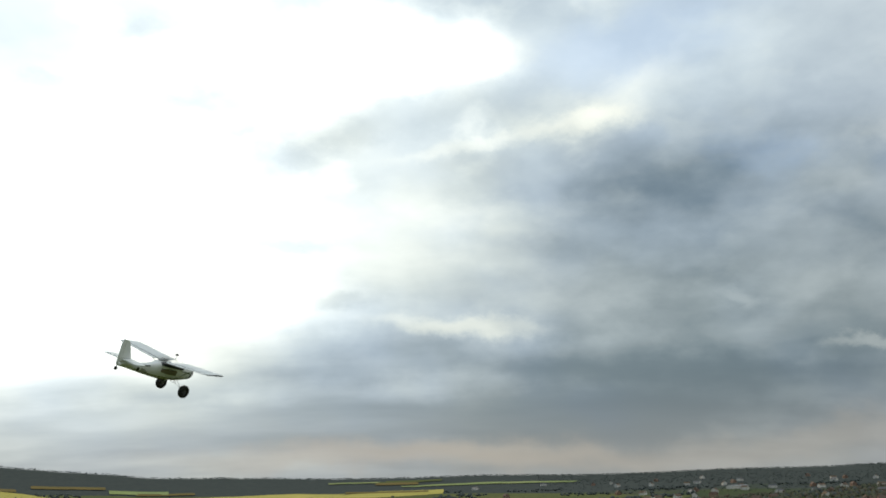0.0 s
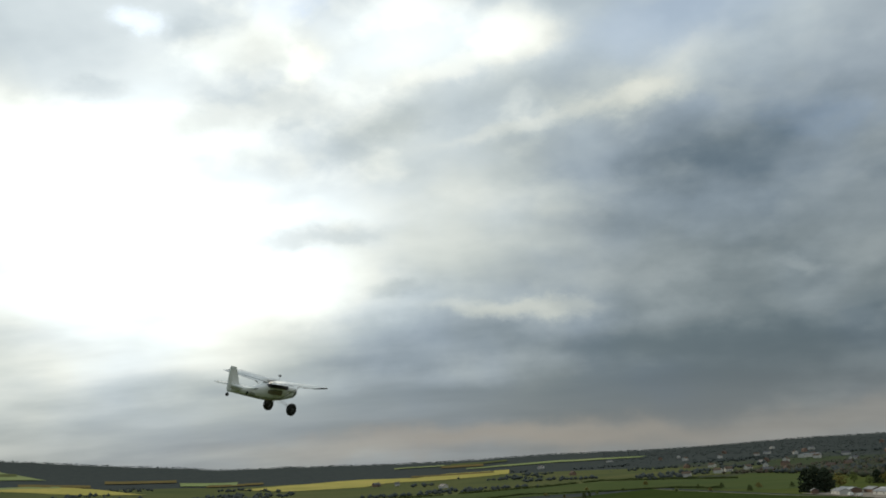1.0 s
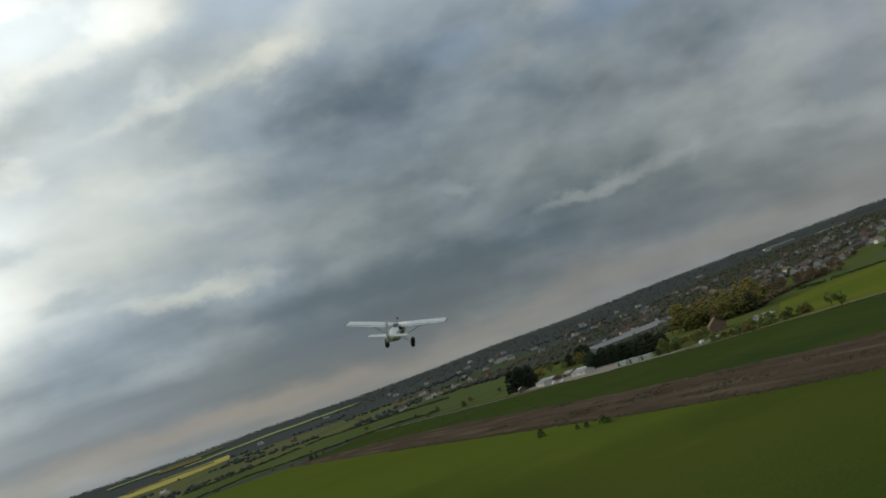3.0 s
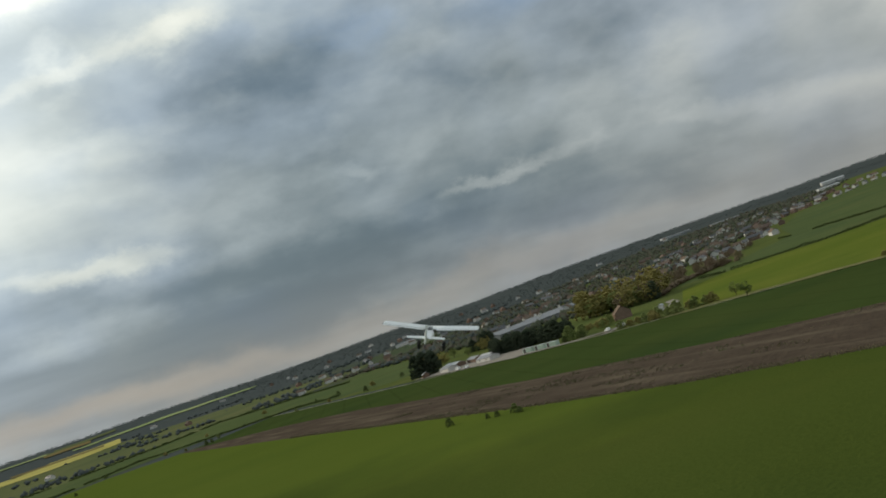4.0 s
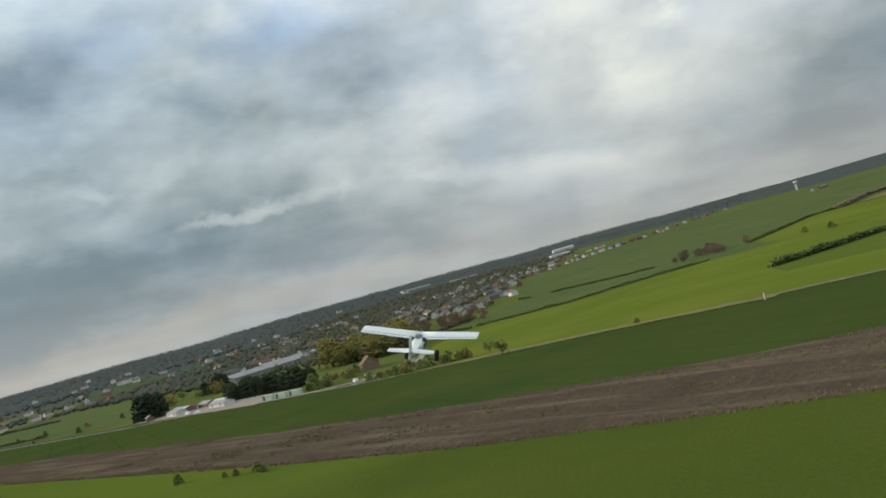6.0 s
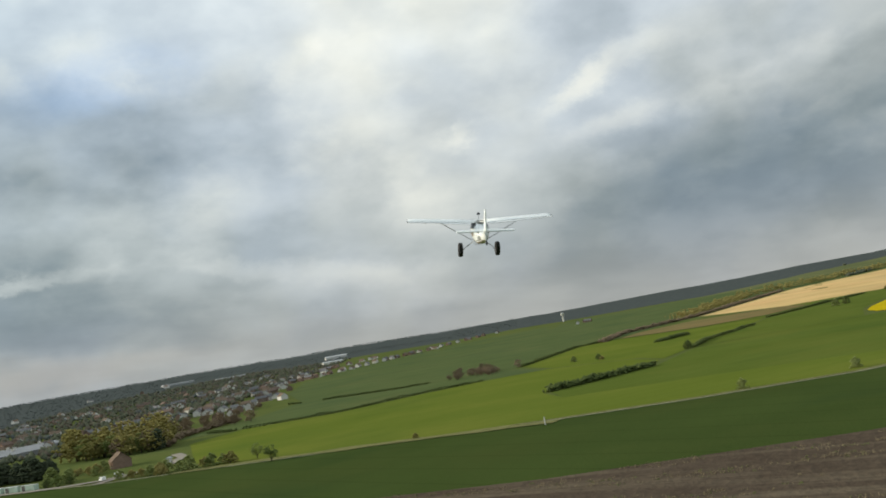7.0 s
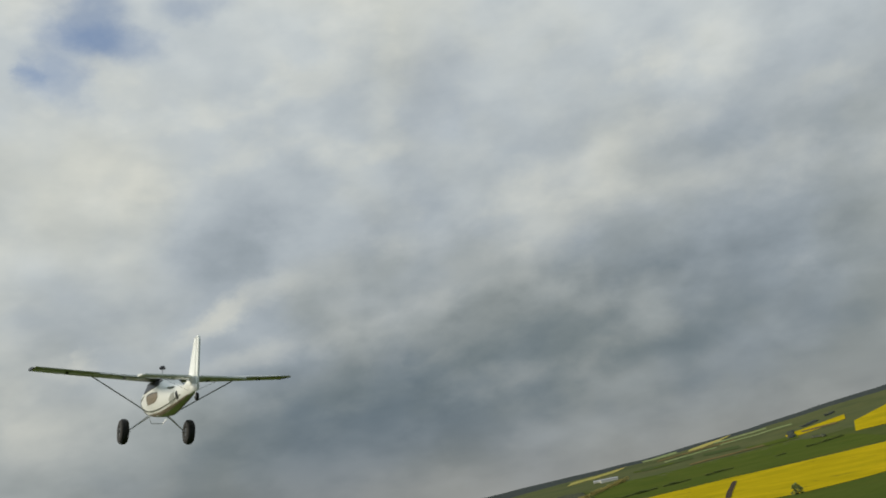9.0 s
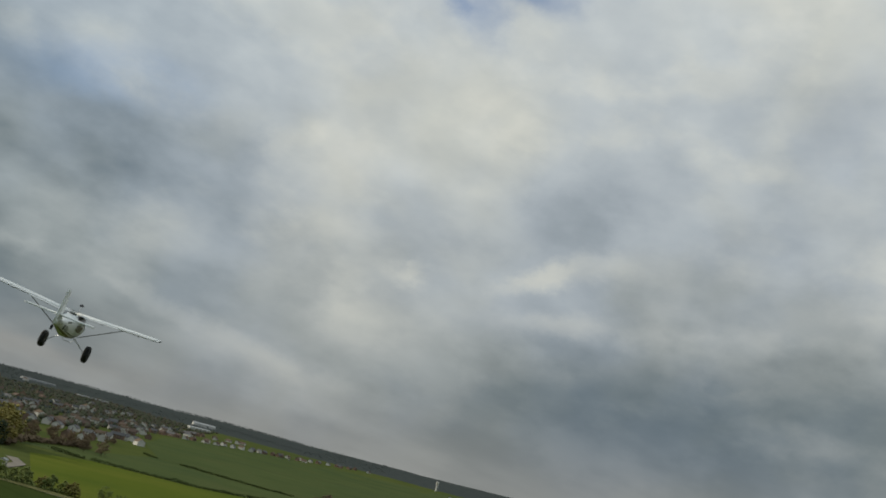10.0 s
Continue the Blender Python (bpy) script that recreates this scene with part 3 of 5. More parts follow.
field("field_1", [(-900, -700), (235, -700)] + NEAR_EDGE + [(100, 1060), (-60, 1010), (-500, 900), (-900, 800)], "near_crop",
      "smooth bright green field of young cereal")
field("field_2", NEAR_EDGE + SOIL_TOP[::-1], "soil", "strip of rough bare brown soil with weeds")
field("field_3", SOIL_TOP + [(282, 1100)] + TRACK[::-1], "dark_crop", "dark green field of short cereal along a track")
# field_4 brighter, field_5 deeper: sunlight and shade put into two crop colours
field("field_4", TRACK[3:10] + [(352, 470), (455, 590), (525, 612), (565, 553), (641, 536), (700, 512), (738, 470), (700, 380), (640, 335), (587, 322), (489, 345),
                                (445, 310), (470, 200)], "bright_crop", "sunlit yellow-green field beside a chalk track")
field("field_5", TRACK[:4] + [(470, 200), (445, 310), (489, 340), (587, 317), (729, 340), (790, 290), (845, 234), (855, 180), (940, 130), (1000, 60),
                              (1000, -20), (1085, -104), (1180, -180), (1180, -420)], "mid_crop", "broad green field of cereal sloping up to the rape")
field("field_6", [(525, 618), (500, 660), (640, 720), (790, 800), (784, 662), (798, 636), (846, 566), (740, 474), (700, 518), (641, 541), (565, 558)],
      "dull_crop", "dull green pasture between two hedges")
field("field_7", [(796, 800), (1000, 1010), (1280, 1230), (1700, 1310), (2043, 1050), (1500, 800), (1114, 632), (856, 568), (803, 640), (790, 666)],
      "dull_crop", "wide dull green field below the village")
field("field_8", [(744, 470), (853, 561), (1114, 622), (1159, 596), (1127, 396), (972, 376), (836, 368), (729, 348), (696, 342), (650, 336), (704, 376)],
      "bright_crop", "light green meadow with scattered scrub")
field("field_9", [(1162, 600), (1360, 560), (1369, 427), (1435, 282), (1230, 275), (1000, 268), (845, 240), (735, 344), (836, 364), (972, 372), (1130, 392)],
      "mid_crop", "green pasture crossed by old hedges")
field("field_10", [(1369, 427), (1478, 589), (1720, 585), (1986, 572), (2305, 371), (2013, 226), (1583, 216), (1435, 282)], "tan",
      "pale golden-tan ploughed field in sunlight")
field("field_11", [(852, 196), (862, 218), (888, 238), (935, 253), (1000, 261), (1238, 266), (1500, 226), (1640, 80), (1700, -25), (1720, -316), (1650, -620), (1180, -420), (1180, -180),
                   (1085, -104), (1000, -20), (1000, 60), (940, 130), (880, 165), (858, 180)], "rape", "brilliant yellow field of flowering oilseed rape", 0.5)
field("field_12", [(2165, -437), (2197, -336), (2550, -413), (3028, -672), (2950, -800)], "rape", "yellow rape field on the far slope", 0.8)
field("field_13", [(2560, -250), (2700, -425), (2890, -465), (2770, -280)], "rape", "narrow yellow rape field on the far slope", 0.8)
field("field_14", [(3200, -40), (3420, -160), (3640, -230), (3420, -60)], "pale_rape", "small pale yellow field below the skyline", 1.0)
field("field_15", [(2950, 330), (3200, 190), (3420, 150), (3150, 330)], "pale_rape", "faint yellow strip below the skyline", 1.0)
field("field_16", [(1700, 230), (2013, 220), (2500, 190), (2500, -240), (2150, -320), (1760, -316), (1720, -25), (1660, 90)], "mid_crop",
      "olive green pasture behind the rape")
field("field_17", [(-860, 2140), (-840, 2380), (-660, 2230), (-490, 1975), (-600, 1980)], "pale_rape", "yellow field on the far valley side", 0.8)
field("field_18", [(-336, 2130), (-81, 2400), (40, 2340), (-64, 1917), (-213, 1899)], "pale_rape", "pale yellow-green field in the valley", 0.8)
field("field_19", [(-47, 2100), (123, 2500), (286, 2500), (251, 2209), (97, 2080)], "pale_rape", "yellow field in the valley beyond the hedges", 0.8)
field("field_20", [polar(-4, 2760), polar(-8, 2800), polar(-14, 2900), polar(-14.5, 3020), polar(-9, 2980), polar(-4, 2850)], "pale_crop", "pale green field on the lower hillside", 1.0)
field("field_21", [(-60, 1030), (150, 1120), (290, 1110), (430, 1240), (390, 1372), (300, 1480), (200, 1400), (-150, 1250), (-400, 1080)], "dull_crop",
      "green meadow behind low hedges")
field("field_22", [(-1500, 3000), (-1200, 3000), (-900, 2600), (-1150, 2500)], "pale_crop", "pale green field on the far hill", 1.0)
field("field_28", [polar(34, 1080), polar(20, 1120), polar(5, 1180), polar(-8, 1340), polar(-19, 1480), polar(-21, 1750), polar(-14, 2050), polar(-4, 2250), polar(12, 2300), polar(34, 2250)],
      "olive_land", "dull olive farmland of the wide valley", 0.12, False)
field("field_23", [(300, 1130), (300, 1000), (330, 860), (380, 860), (520, 1200), (500, 1400)], "dull_crop", "rough grass behind the farmyard")
field("field_25", [(312, 425), (303, 490), (300, 560), (298, 740), (300, 1000), (380, 1300), (700, 1500), (1300, 1800), (2000, 1800), (2350, 1400), (2480, 900),
                   (2500, 250), (2450, -400), (1700, -660), (1100, -500), (900, -290), (600, 8), (484, 88), (395, 170), (368, 220), (346, 290)], "rough_grass",
      "rough green grass between the fields and gardens", 0.10, False)
field("field_26", [(1290, 1235), (1500, 1330), (1950, 1330), (2280, 1150), (2440, 880), (2460, 430), (2330, 390), (1990, 590), (1478, 610), (1162, 605), (1120, 636),
                   (1500, 804), (2045, 1052), (1702, 1312)], "dull_crop", "dull green rising field below the skyline", 0.2, False)
field("field_27", [(1150, 470), (1165, 590), (1260, 600), (1360, 556), (1366, 430), (1300, 385), (1200, 410)], "scrub_grass",
      "brownish rough pasture below the ploughed field", 0.6)
ribbon("track_1", TRACK, 2.8, "track", "pale chalk farm track between fields", "track")
ribbon("verge_1", [(x + 3.5, y + 2) for x, y in TRACK[2:9]], 3.0, "verge", "dry grassy verge beside a track", "verge", 0.42, 0.6)
ribbon("verge_2", [(344, 262), (334, 340), (322, 405), (312, 440)], 9.0, "verge", "rough straw-coloured verge with rubble", "verge", 0.5, 0.8)
ribbon("track_2", [(302, 480), (320, 484), (352, 488), (380, 510), (400, 540)], 6.0, "concrete", "concrete lane to the farm", "lane", 0.5)
ribbon("track_3", [(484, 84), (440, 66), (380, 66), (300, 78)], 7.0, "soil", "muddy farm track", "track", 0.5, 0.5)
ribbon("track_4", [(352, 487), (330, 486), (312, 492), (303, 512), (299, 545), (296, 610)], 7.0, "concrete", "pale dusty farm lane to the yard", "lane", 0.55, 0.5)
field("yard_1", [(292, 560), (300, 740), (345, 730), (340, 650), (322, 560)], "concrete", "dusty concrete farmyard", 0.5)
field("patch_1", [(1180, 25), (1300, 12), (1560, -20), (1562, -13), (1305, 19), (1182, 31)], "soil", "bare brown gap in the rape crop", 0.9)


# ---- hedges, trees, scrub ----
def leaf_cluster(bm, at, size, rng):
    """One ragged clump of leaves: a squashed, jittered octahedron."""
    vs = []
    for d in ((1, 0, 0), (-1, 0, 0), (0, 1, 0), (0, -1, 0), (0, 0, 1), (0, 0, -1)):
        k = size * rng.uniform(0.6, 1.25)
        vs.append(bm.verts.new((at[0] + d[0] * k + rng.uniform(-.2, .2) * size, at[1] + d[1] * k + rng.uniform(-.2, .2) * size,
                                at[2] + d[2] * k * 0.8 + rng.uniform(-.2, .2) * size)))
    for a, b, c in ((0, 2, 4), (2, 1, 4), (1, 3, 4), (3, 0, 4), (2, 0, 5), (1, 2, 5), (3, 1, 5), (0, 3, 5)):
        bm.faces.new((vs[a], vs[b], vs[c]))


def tree(kind, mat, tall, wide, seed, label, low=0.25, clumps=170):
    """A tapered trunk with limbs and a crown of many clumps with gaps."""
    rng = random.Random(seed)
    top = new(kind)
    bm = bmesh.new()
    tube(bm, (0, 0, 0), (0, 0, tall * 0.55), tall * 0.028, tall * 0.014, 7)
    tips = []
    for i in range(7):
        a = i * 2.4 + rng.uniform(-.4, .4)
        h = tall * rng.uniform(max(low - 0.08, 0.05), 0.55)
        reach = wide * rng.uniform(0.25, 0.42)
        tip = (math.cos(a) * reach, math.sin(a) * reach, h + tall * rng.uniform(0.1, 0.3))
        tube(bm, (0, 0, h), tip, tall * 0.011, tall * 0.004, 5)
        tips.append(tip)
    part("trunk", bm, M["bark"], top)
    bm = bmesh.new()
    for i in range(clumps):
        # lobes round the limb tips, so that the outline is uneven
        if i % 3:
            t = tips[i % len(tips)]
            p = Vector((rng.gauss(t[0], wide * .13), rng.gauss(t[1], wide * .13), rng.gauss(t[2], tall * .09)))
        else:
            u, a = rng.random(), rng.uniform(0, 6.283)
            h = low + (0.98 - low) * u
            r = wide * 0.5 * math.sqrt(max(0.05, 1 - (2 * u - 0.85) ** 2 / 1.5)) * math.sqrt(rng.random())
            p = Vector((math.cos(a) * r, math.sin(a) * r, tall * h))
        p.z = min(max(p.z, tall * low * 0.7), tall)
        leaf_cluster(bm, p, wide * rng.uniform(0.045, 0.095), rng)
    part("crown", bm, M[mat], top)
    return tagged(top, label, "tree")


def conifer(mat, tall, wide, seed, label):
    rng = random.Random(seed)
    top = new("conifer")
    bm = bmesh.new()
    tube(bm, (0, 0, 0), (0, 0, tall * 0.8), tall * 0.022, tall * 0.006, 7)
    part("trunk", bm, M["bark"], top)
    bm = bmesh.new()
    for i in range(260):
        u = rng.random()
        r = wide * 0.5 * math.sqrt(max(1.0 - u ** 2.2, 0.06)) * math.sqrt(rng.random())
        a = rng.uniform(0, 6.283)
        leaf_cluster(bm, (math.cos(a) * r, math.sin(a) * r, tall * (0.05 + 0.93 * u)), wide * rng.uniform(0.06, 0.11), rng)
    part("crown", bm, M[mat], top)
    return tagged(top, label, "tree")


def bush(mat, tall, wide, seed, label):
    rng = random.Random(seed)
    top = new("bush")
    bm = bmesh.new()
    for i in range(5):
        a = i * 1.3 + rng.uniform(-.3, .3)
        tube(bm, (0, 0, 0), (math.cos(a) * wide * .25, math.sin(a) * wide * .25, tall * .6), 0.06, 0.02, 5)
    part("stems", bm, M["bark"], top)
    bm = bmesh.new()
    for i in range(110):
        u, a = rng.random(), rng.uniform(0, 6.283)
        r = wide * 0.5 * math.sqrt(max(0.04, 1 - u * u)) * math.sqrt(rng.random())
        leaf_cluster(bm, (math.cos(a) * r, math.sin(a) * r, 0.15 + tall * u * rng.uniform(0.75, 1.0)), wide * rng.uniform(0.06, 0.11), rng)
    part("crown", bm, M[mat], top)
    return tagged(top, label, "bush")


KINDS = {
    "leaf": [tree("tree", "leaf", 9, 7.0, 1, "young green broadleaf tree at a field edge"), tree("tree", "leaf", 10, 8.5, 2, "round green broadleaf tree near a farm")],
    "olive": [tree("tree", "olive", 13, 11, 3, "tall tree in yellow-olive spring leaf", 0.15, 240),
              tree("tree", "olive", 11, 10, 4, "spreading tree in yellow-olive spring leaf", 0.12, 220)],
    "bare": [tree("tree", "bare_leaf", 10, 9, 5, "brown budding tree not yet in leaf", 0.15, 150),
             tree("tree", "bare_leaf", 8, 8, 6, "low brown budding tree in a copse", 0.1, 140)],
    "dark": [conifer("dark_leaf", 12, 9.5, 7, "dark dense conifer in a windbreak"), conifer("dark_leaf", 10.5, 9.0, 8, "dark evergreen beside the yard")],
    "bush": [bush("leaf", 3.6, 4.6, 9, "rounded green hawthorn bush by a field"), bush("olive", 3.0, 4.2, 10, "yellow-green hedgerow bush by a field"),
             bush("hedge", 3.2, 3.8, 11, "dark green lone bush in a field")],
}
USED = set()


def plant(kind, which, x, y, size=1.0, turn=0.0, label="", group="", sink=0.0):
    src = KINDS[kind][which]
    m = pose(x, y, land(x, y) + 0.25 - sink, 0, 0, turn)
    if src.name not in USED:
        USED.add(src.name)
        src.matrix_basis = m
        src.scale = (size, size, size)
        ob = src
    else:
        ob = copy_thing(src, m)
        ob.scale = (size, size, size)
    return tagged(ob, label, group=group)


rnd = random.Random(5)
# the pair of trees and the bush row by the track
plant("leaf", 0, 334, 408, 0.74, 0, "young green tree standing in the verge beside another")
plant("leaf", 1, 318, 384, 0.70, 50, "round green tree standing in the verge beside another")
for i, (x, y) in enumerate([(322, 425), (326, 418), (318, 436), (314, 446), (318, 452), (312, 462), (308, 470),
                           (323, 430), (320, 441), (316, 450), (313, 456), (310, 466), (328, 424)]):
    plant("bush", i % 2, x + rnd.uniform(-2, 2), y, rnd.uniform(1.2, 1.8), i * 61, group="bushes along the track")
# lone bushes on the field edges
for x, y, s, k in [(142, 352, 0.9, 2), (149, 314, 0.6, 2), (150, 319, 0.75, 0), (147, 326, 0.6, 2), (146, 331, .5, 2), (381, 203, 1.1, 0), (409, 168, 1.1, 0),
                   (340, 325, 0.8, 1), (1168, 314, 2.6, 2), (1150, 322, 2.2, 0), (794, 474, 1.4, 0), (770, 439, 1.4, 0), (757, 430, 1.2, 1),
                   (729, 346, 2.0, 2), (742, 350, 1.6, 0), (940, 138, 2.6, 1), (985, -18, 2.8, 0), (1360, 300, 2.0, 1), (1420, 290, 2.0, 0)]:
    plant("bush", k, x, y, s, rnd.uniform(0, 360))
for x, y in [(99, 1075), (59, 926), (45, 879), (162, 1094), (227, 1194), (312, 1245), (318, 1047), (331, 1009), (309, 868), (250, 1100), (275, 980), (290, 920),
             (193, 1003), (183, 980), (170, 1020), (210, 1050), (340, 930), (360, 900)]:
    plant("bush", rnd.randrange(3), x, y, rnd.uniform(0.9, 1.7), rnd.uniform(0, 360), group="scattered bushes in the meadow")
# wood beside the farm
for i in range(40):
    a, r = rnd.uniform(0, 6.283), math.sqrt(rnd.random())
    x, y = 452 + math.cos(a) * r * 28, 652 + math.sin(a) * r * 44
    kind = "olive" if i % 4 < 2 else ("leaf" if i % 4 == 2 else "bare")
    plant(kind, i % 2, x, y, rnd.uniform(1.2, 1.85), rnd.uniform(0, 360), group="trees of the wood by the farm")
for x, y, s in [(446, 610, 1.15), (452, 618, 1.0)]:
    plant("dark", 0, x, y, s, rnd.uniform(0, 360), group="trees of the wood by the farm")
for i in range(9):
    plant("bush", i % 2, 345 + rnd.uniform(-12, 14), 530 + i * 5, rnd.uniform(1.1, 1.9), rnd.uniform(0, 360), group="shrubs round the barn")
for x, y, k in [(308, 527, 1.3), (311, 522, 1.5), (315, 518, 1.2), (320, 526, 1.6), (325, 533, 1.7), (318, 540, 1.4)]:
    plant("bush", 2 if k < 1.4 else 0, x, y, k, rnd.uniform(0, 360), group="shrubs round the barn")
# dark windbreak behind the yard
for i in range(46):
    u = i / 45
    plant("dark", i % 2, 334 + 14 * u + rnd.uniform(-5, 7), 662 - 78 * u, rnd.uniform(0.75, 1.1), rnd.uniform(0, 360), group="conifers of the windbreak")
for x, y, s in [(312, 738, 1.6), (316, 731, 1.4), (309, 745, 1.5), (322, 742, 1.5), (417, 830, 1.2), (425, 838, 1.3), (433, 845, 1.2), (410, 838, 1.0)]:
    plant("dark", 0, x, y, s, rnd.uniform(0, 360), group="dark evergreens by the farmyard")
for i in range(26):
    u = rnd.random()
    plant("bare", i % 2, 560 + 300 * u + rnd.uniform(-25, 25), 800 + 110 * u + rnd.uniform(-35, 35), rnd.uniform(0.7, 1.1), rnd.uniform(0, 360),
          group="brown copse below the village")
for i in range(22):
    plant("bare", i % 2, 560 + rnd.gauss(0, 38), 735 + rnd.gauss(0, 34), rnd.uniform(0.8, 1.2), rnd.uniform(0, 360), group="brown copse by the farm")
for i in range(24):
    plant("bare", i % 2, 815 + rnd.uniform(-40, 40), 575 + rnd.uniform(-26, 45), rnd.uniform(0.6, 1.0), rnd.uniform(0, 360), group="brown thicket at the hedge end")
for i in range(9):
    plant("olive" if i % 2 else "leaf", i % 2, 395 + rnd.uniform(-30, 30), 850 + rnd.uniform(-40, 60), rnd.uniform(0.8, 1.2), rnd.uniform(0, 360),
          group="trees behind the farmyard")


def hedge(line, tall, wide, label, mat="hedge", step=1.1, gaps=0.0):
    rng = random.Random(int(line[0][0] * 7 + line[0][1]))
    bm = bmesh.new()
    for (ax, ay), (bx, by) in zip(line, line[1:]):
        n = max(2, int(math.hypot(bx - ax, by - ay) / step))
        for i in range(n):
            u = i / n
            x, y = ax + (bx - ax) * u, ay + (by - ay) * u
            if noise.noise(Vector((x * .02, y * .02, 5))) < gaps - 0.5:
                continue
            hi = tall * (0.75 + 0.5 * noise.noise(Vector((x * .06, y * .06, 1))))
            for _ in range(6):
                leaf_cluster(bm, (x + rng.gauss(0, wide * .3), y + rng.gauss(0, wide * .3), land(x, y) + 0.2 + hi * rng.uniform(0.15, 0.95)),
                             min(wide * rng.uniform(0.17, 0.30), 1.9), rng)
    ob = part("hedge", bm, M[mat])
    return tagged(ob, label, "hedge", kind="stuff")


hedge([(525, 612), (565, 553), (641, 537), (700, 511)], 2.6, 2.6, "clipped dark hedge between green fields")
hedge([(521, 616), (523, 650)], 2.6, 2.6, "short dark hedge at a field corner")
hedge([(781, 806), (784, 662), (798, 634)], 2.8, 3.0, "dark hedge along the pasture")
hedge([(853, 561), (980, 596), (1114, 626), (1159, 598)], 3.2, 4.0, "long dark hedge on the slope")
hedge([(489, 341), (528, 330), (587, 319)], 4.2, 5.5, "thick overgrown dark hedge across the field", step=0.8)
hedge([(740, 344), (836, 364)], 4.0, 3.6, "dark hedge on the slope", gaps=.1)
hedge([(836, 364), (972, 372), (1000, 371)], 3.2, 3.0, "curved dark hedge on the slope")
hedge([(945, 453), (1012, 446)], 4.5, 6.0, "clump of overgrown hedge in the meadow", gaps=.3)
hedge([(1127, 392), (1259, 361), (1369, 330)], 3.4, 4.0, "dark hedge below the ploughed field")
hedge([(1140, 600), (1300, 640), (1478, 600), (1720, 600), (1990, 590)], 6, 9, "belt of brown trees above the ploughed field", "bare_leaf", 2.2)
hedge([(1478, 620), (1720, 640), (2000, 660), (2340, 430)], 16, 30, "broad belt of olive trees on the skyline of the field", "olive", 2.6)
hedge([(1435, 276), (1583, 208), (2013, 216)], 4, 5, "hedge between the ploughed field and the rape", "hedge", 2.0)
hedge([(1700, 215), (1900, 60), (2150, -300)], 5, 6, "broken hedge behind the rape", "hedge", 2.4, .35)
hedge([(2010, 240), (2300, 200), (2600, 150)], 9, 14, "clump of trees near the white barn", "olive", 3.0, .3)
hedge([(1760, -320), (2150, -445), (2600, -560)], 7, 12, "dark hedge line on the far slope", "hedge", 3.0, .2)
hedge([(2550, -260), (2800, -300), (3100, -480)], 8, 14, "wooded hedge on the far slope", "hazed_leaf", 3.0, .2)
hedge([(14, 1035), (80, 1110), (145, 1180), (217, 1120), (303, 1088), (321, 980)], 2.6, 3.0, "low dark hedge with gaps round the meadow", gaps=.15)
hedge([(201, 1402), (309, 1500), (390, 1372), (433, 1251)], 3.5, 4.5, "dark hedge along the valley", step=1.6)
hedge([(-150, 1260), (60, 1350), (201, 1402)], 3.5, 4.0, "dark hedge along the valley", step=1.6, gaps=.1)
hedge([(455, 612), (500, 660), (560, 700), (640, 735)], 4.5, 6.0, "rough hedge below the copse", "bare_leaf", 1.6, .1)


def woods(name, count, spread, size, mat, label, seed, flat=0.9):
    """Far woodland: many clumps scattered by a rule over the land."""
    rng = random.Random(seed)
    verts, faces = [], []
    shape = ((1, 0, 0), (-1, 0, 0), (0, 1, 0), (0, -1, 0), (0, 0, 1), (0, 0, -.6))
    tris = ((0, 2, 4), (2, 1, 4), (1, 3, 4), (3, 0, 4), (2, 0, 5), (1, 2, 5), (3, 1, 5), (0, 3, 5))
    made = 0
    while made < count:
        at = spread(rng)
        if at is None or in_field(*at):
            continue
        x, y = at
        s = size * rng.uniform(0.6, 1.3)
        z = land(x, y) + s * (0.15 if flat < 0.8 else 0.5)
        o = len(verts)
        for d in shape:
            k = s * rng.uniform(0.65, 1.2)
            verts.append((x + d[0] * k, y + d[1] * k, z + d[2] * k * flat))
        faces += [(o + a, o + b, o + c) for a, b, c in tris]
        made += 1
    me = bpy.data.meshes.new(name)
    me.from_pydata(verts, [], faces)
    for p in me.polygons:
        p.use_smooth = True
    me.materials.append(M[mat])
    tagged(new(name, me), label, "woods", kind="stuff")


def hill_spread(rng):
    az, r = rng.uniform(-112, 52), 1900 + 2050 * rng.random() ** 0.75
    x, y = polar(az, r)
    if az < -60 or az > -12:
        return None
    if noise.noise(Vector((x * .0021, y * .0021, 4))) < -0.08 + (0.25 if az < -62 else 0) - (0.25 if -40 < az < 12 else 0):
        return None
    if az < -55 and r < 2900 or az > -20 and r < 2700 and rng.random() < 0.75:
        return None
    return x, y


def valley_spread(rng):
    az, r = rng.uniform(-56, 30), rng.uniform(1150, 2300)
    x, y = polar(az, r)
    if noise.noise(Vector((x * .006, y * .006, 9))) < 0.16:
        return None
    if az < -40 and y < 0.55 * x + 600:
        return None
    return x, y


field("field_24", [polar(a, 2380) for a in range(-76, -113, -4)] + [polar(a, 3480) for a in range(-112, -91, 4)]
      + [polar(-88, 3420), polar(-84, 3280), polar(-80, 3060), polar(-76, 2860), polar(-70, 2600), polar(-66, 2460)], "olive_land",
      "olive-brown far slope of mixed fields", 0.15)


strips = random.Random(77)
for k in range(13):
    az, r = strips.uniform(-108, -88), strips.uniform(2500, 3400)
    span, deep = strips.uniform(1.2, 4.5), strips.uniform(50, 190)
    lean = strips.uniform(-60, 60)
    field("field_%d" % (30 + k), [polar(az, r), polar(az - span, r + lean), polar(az - span, r + lean + deep), polar(az, r + deep)],
          strips.choice(("pale_crop", "pale_rape", "mid_crop", "dull_crop", "scrub_grass", "pale_crop")), "narrow strip of crop on the far slope", 1.2)


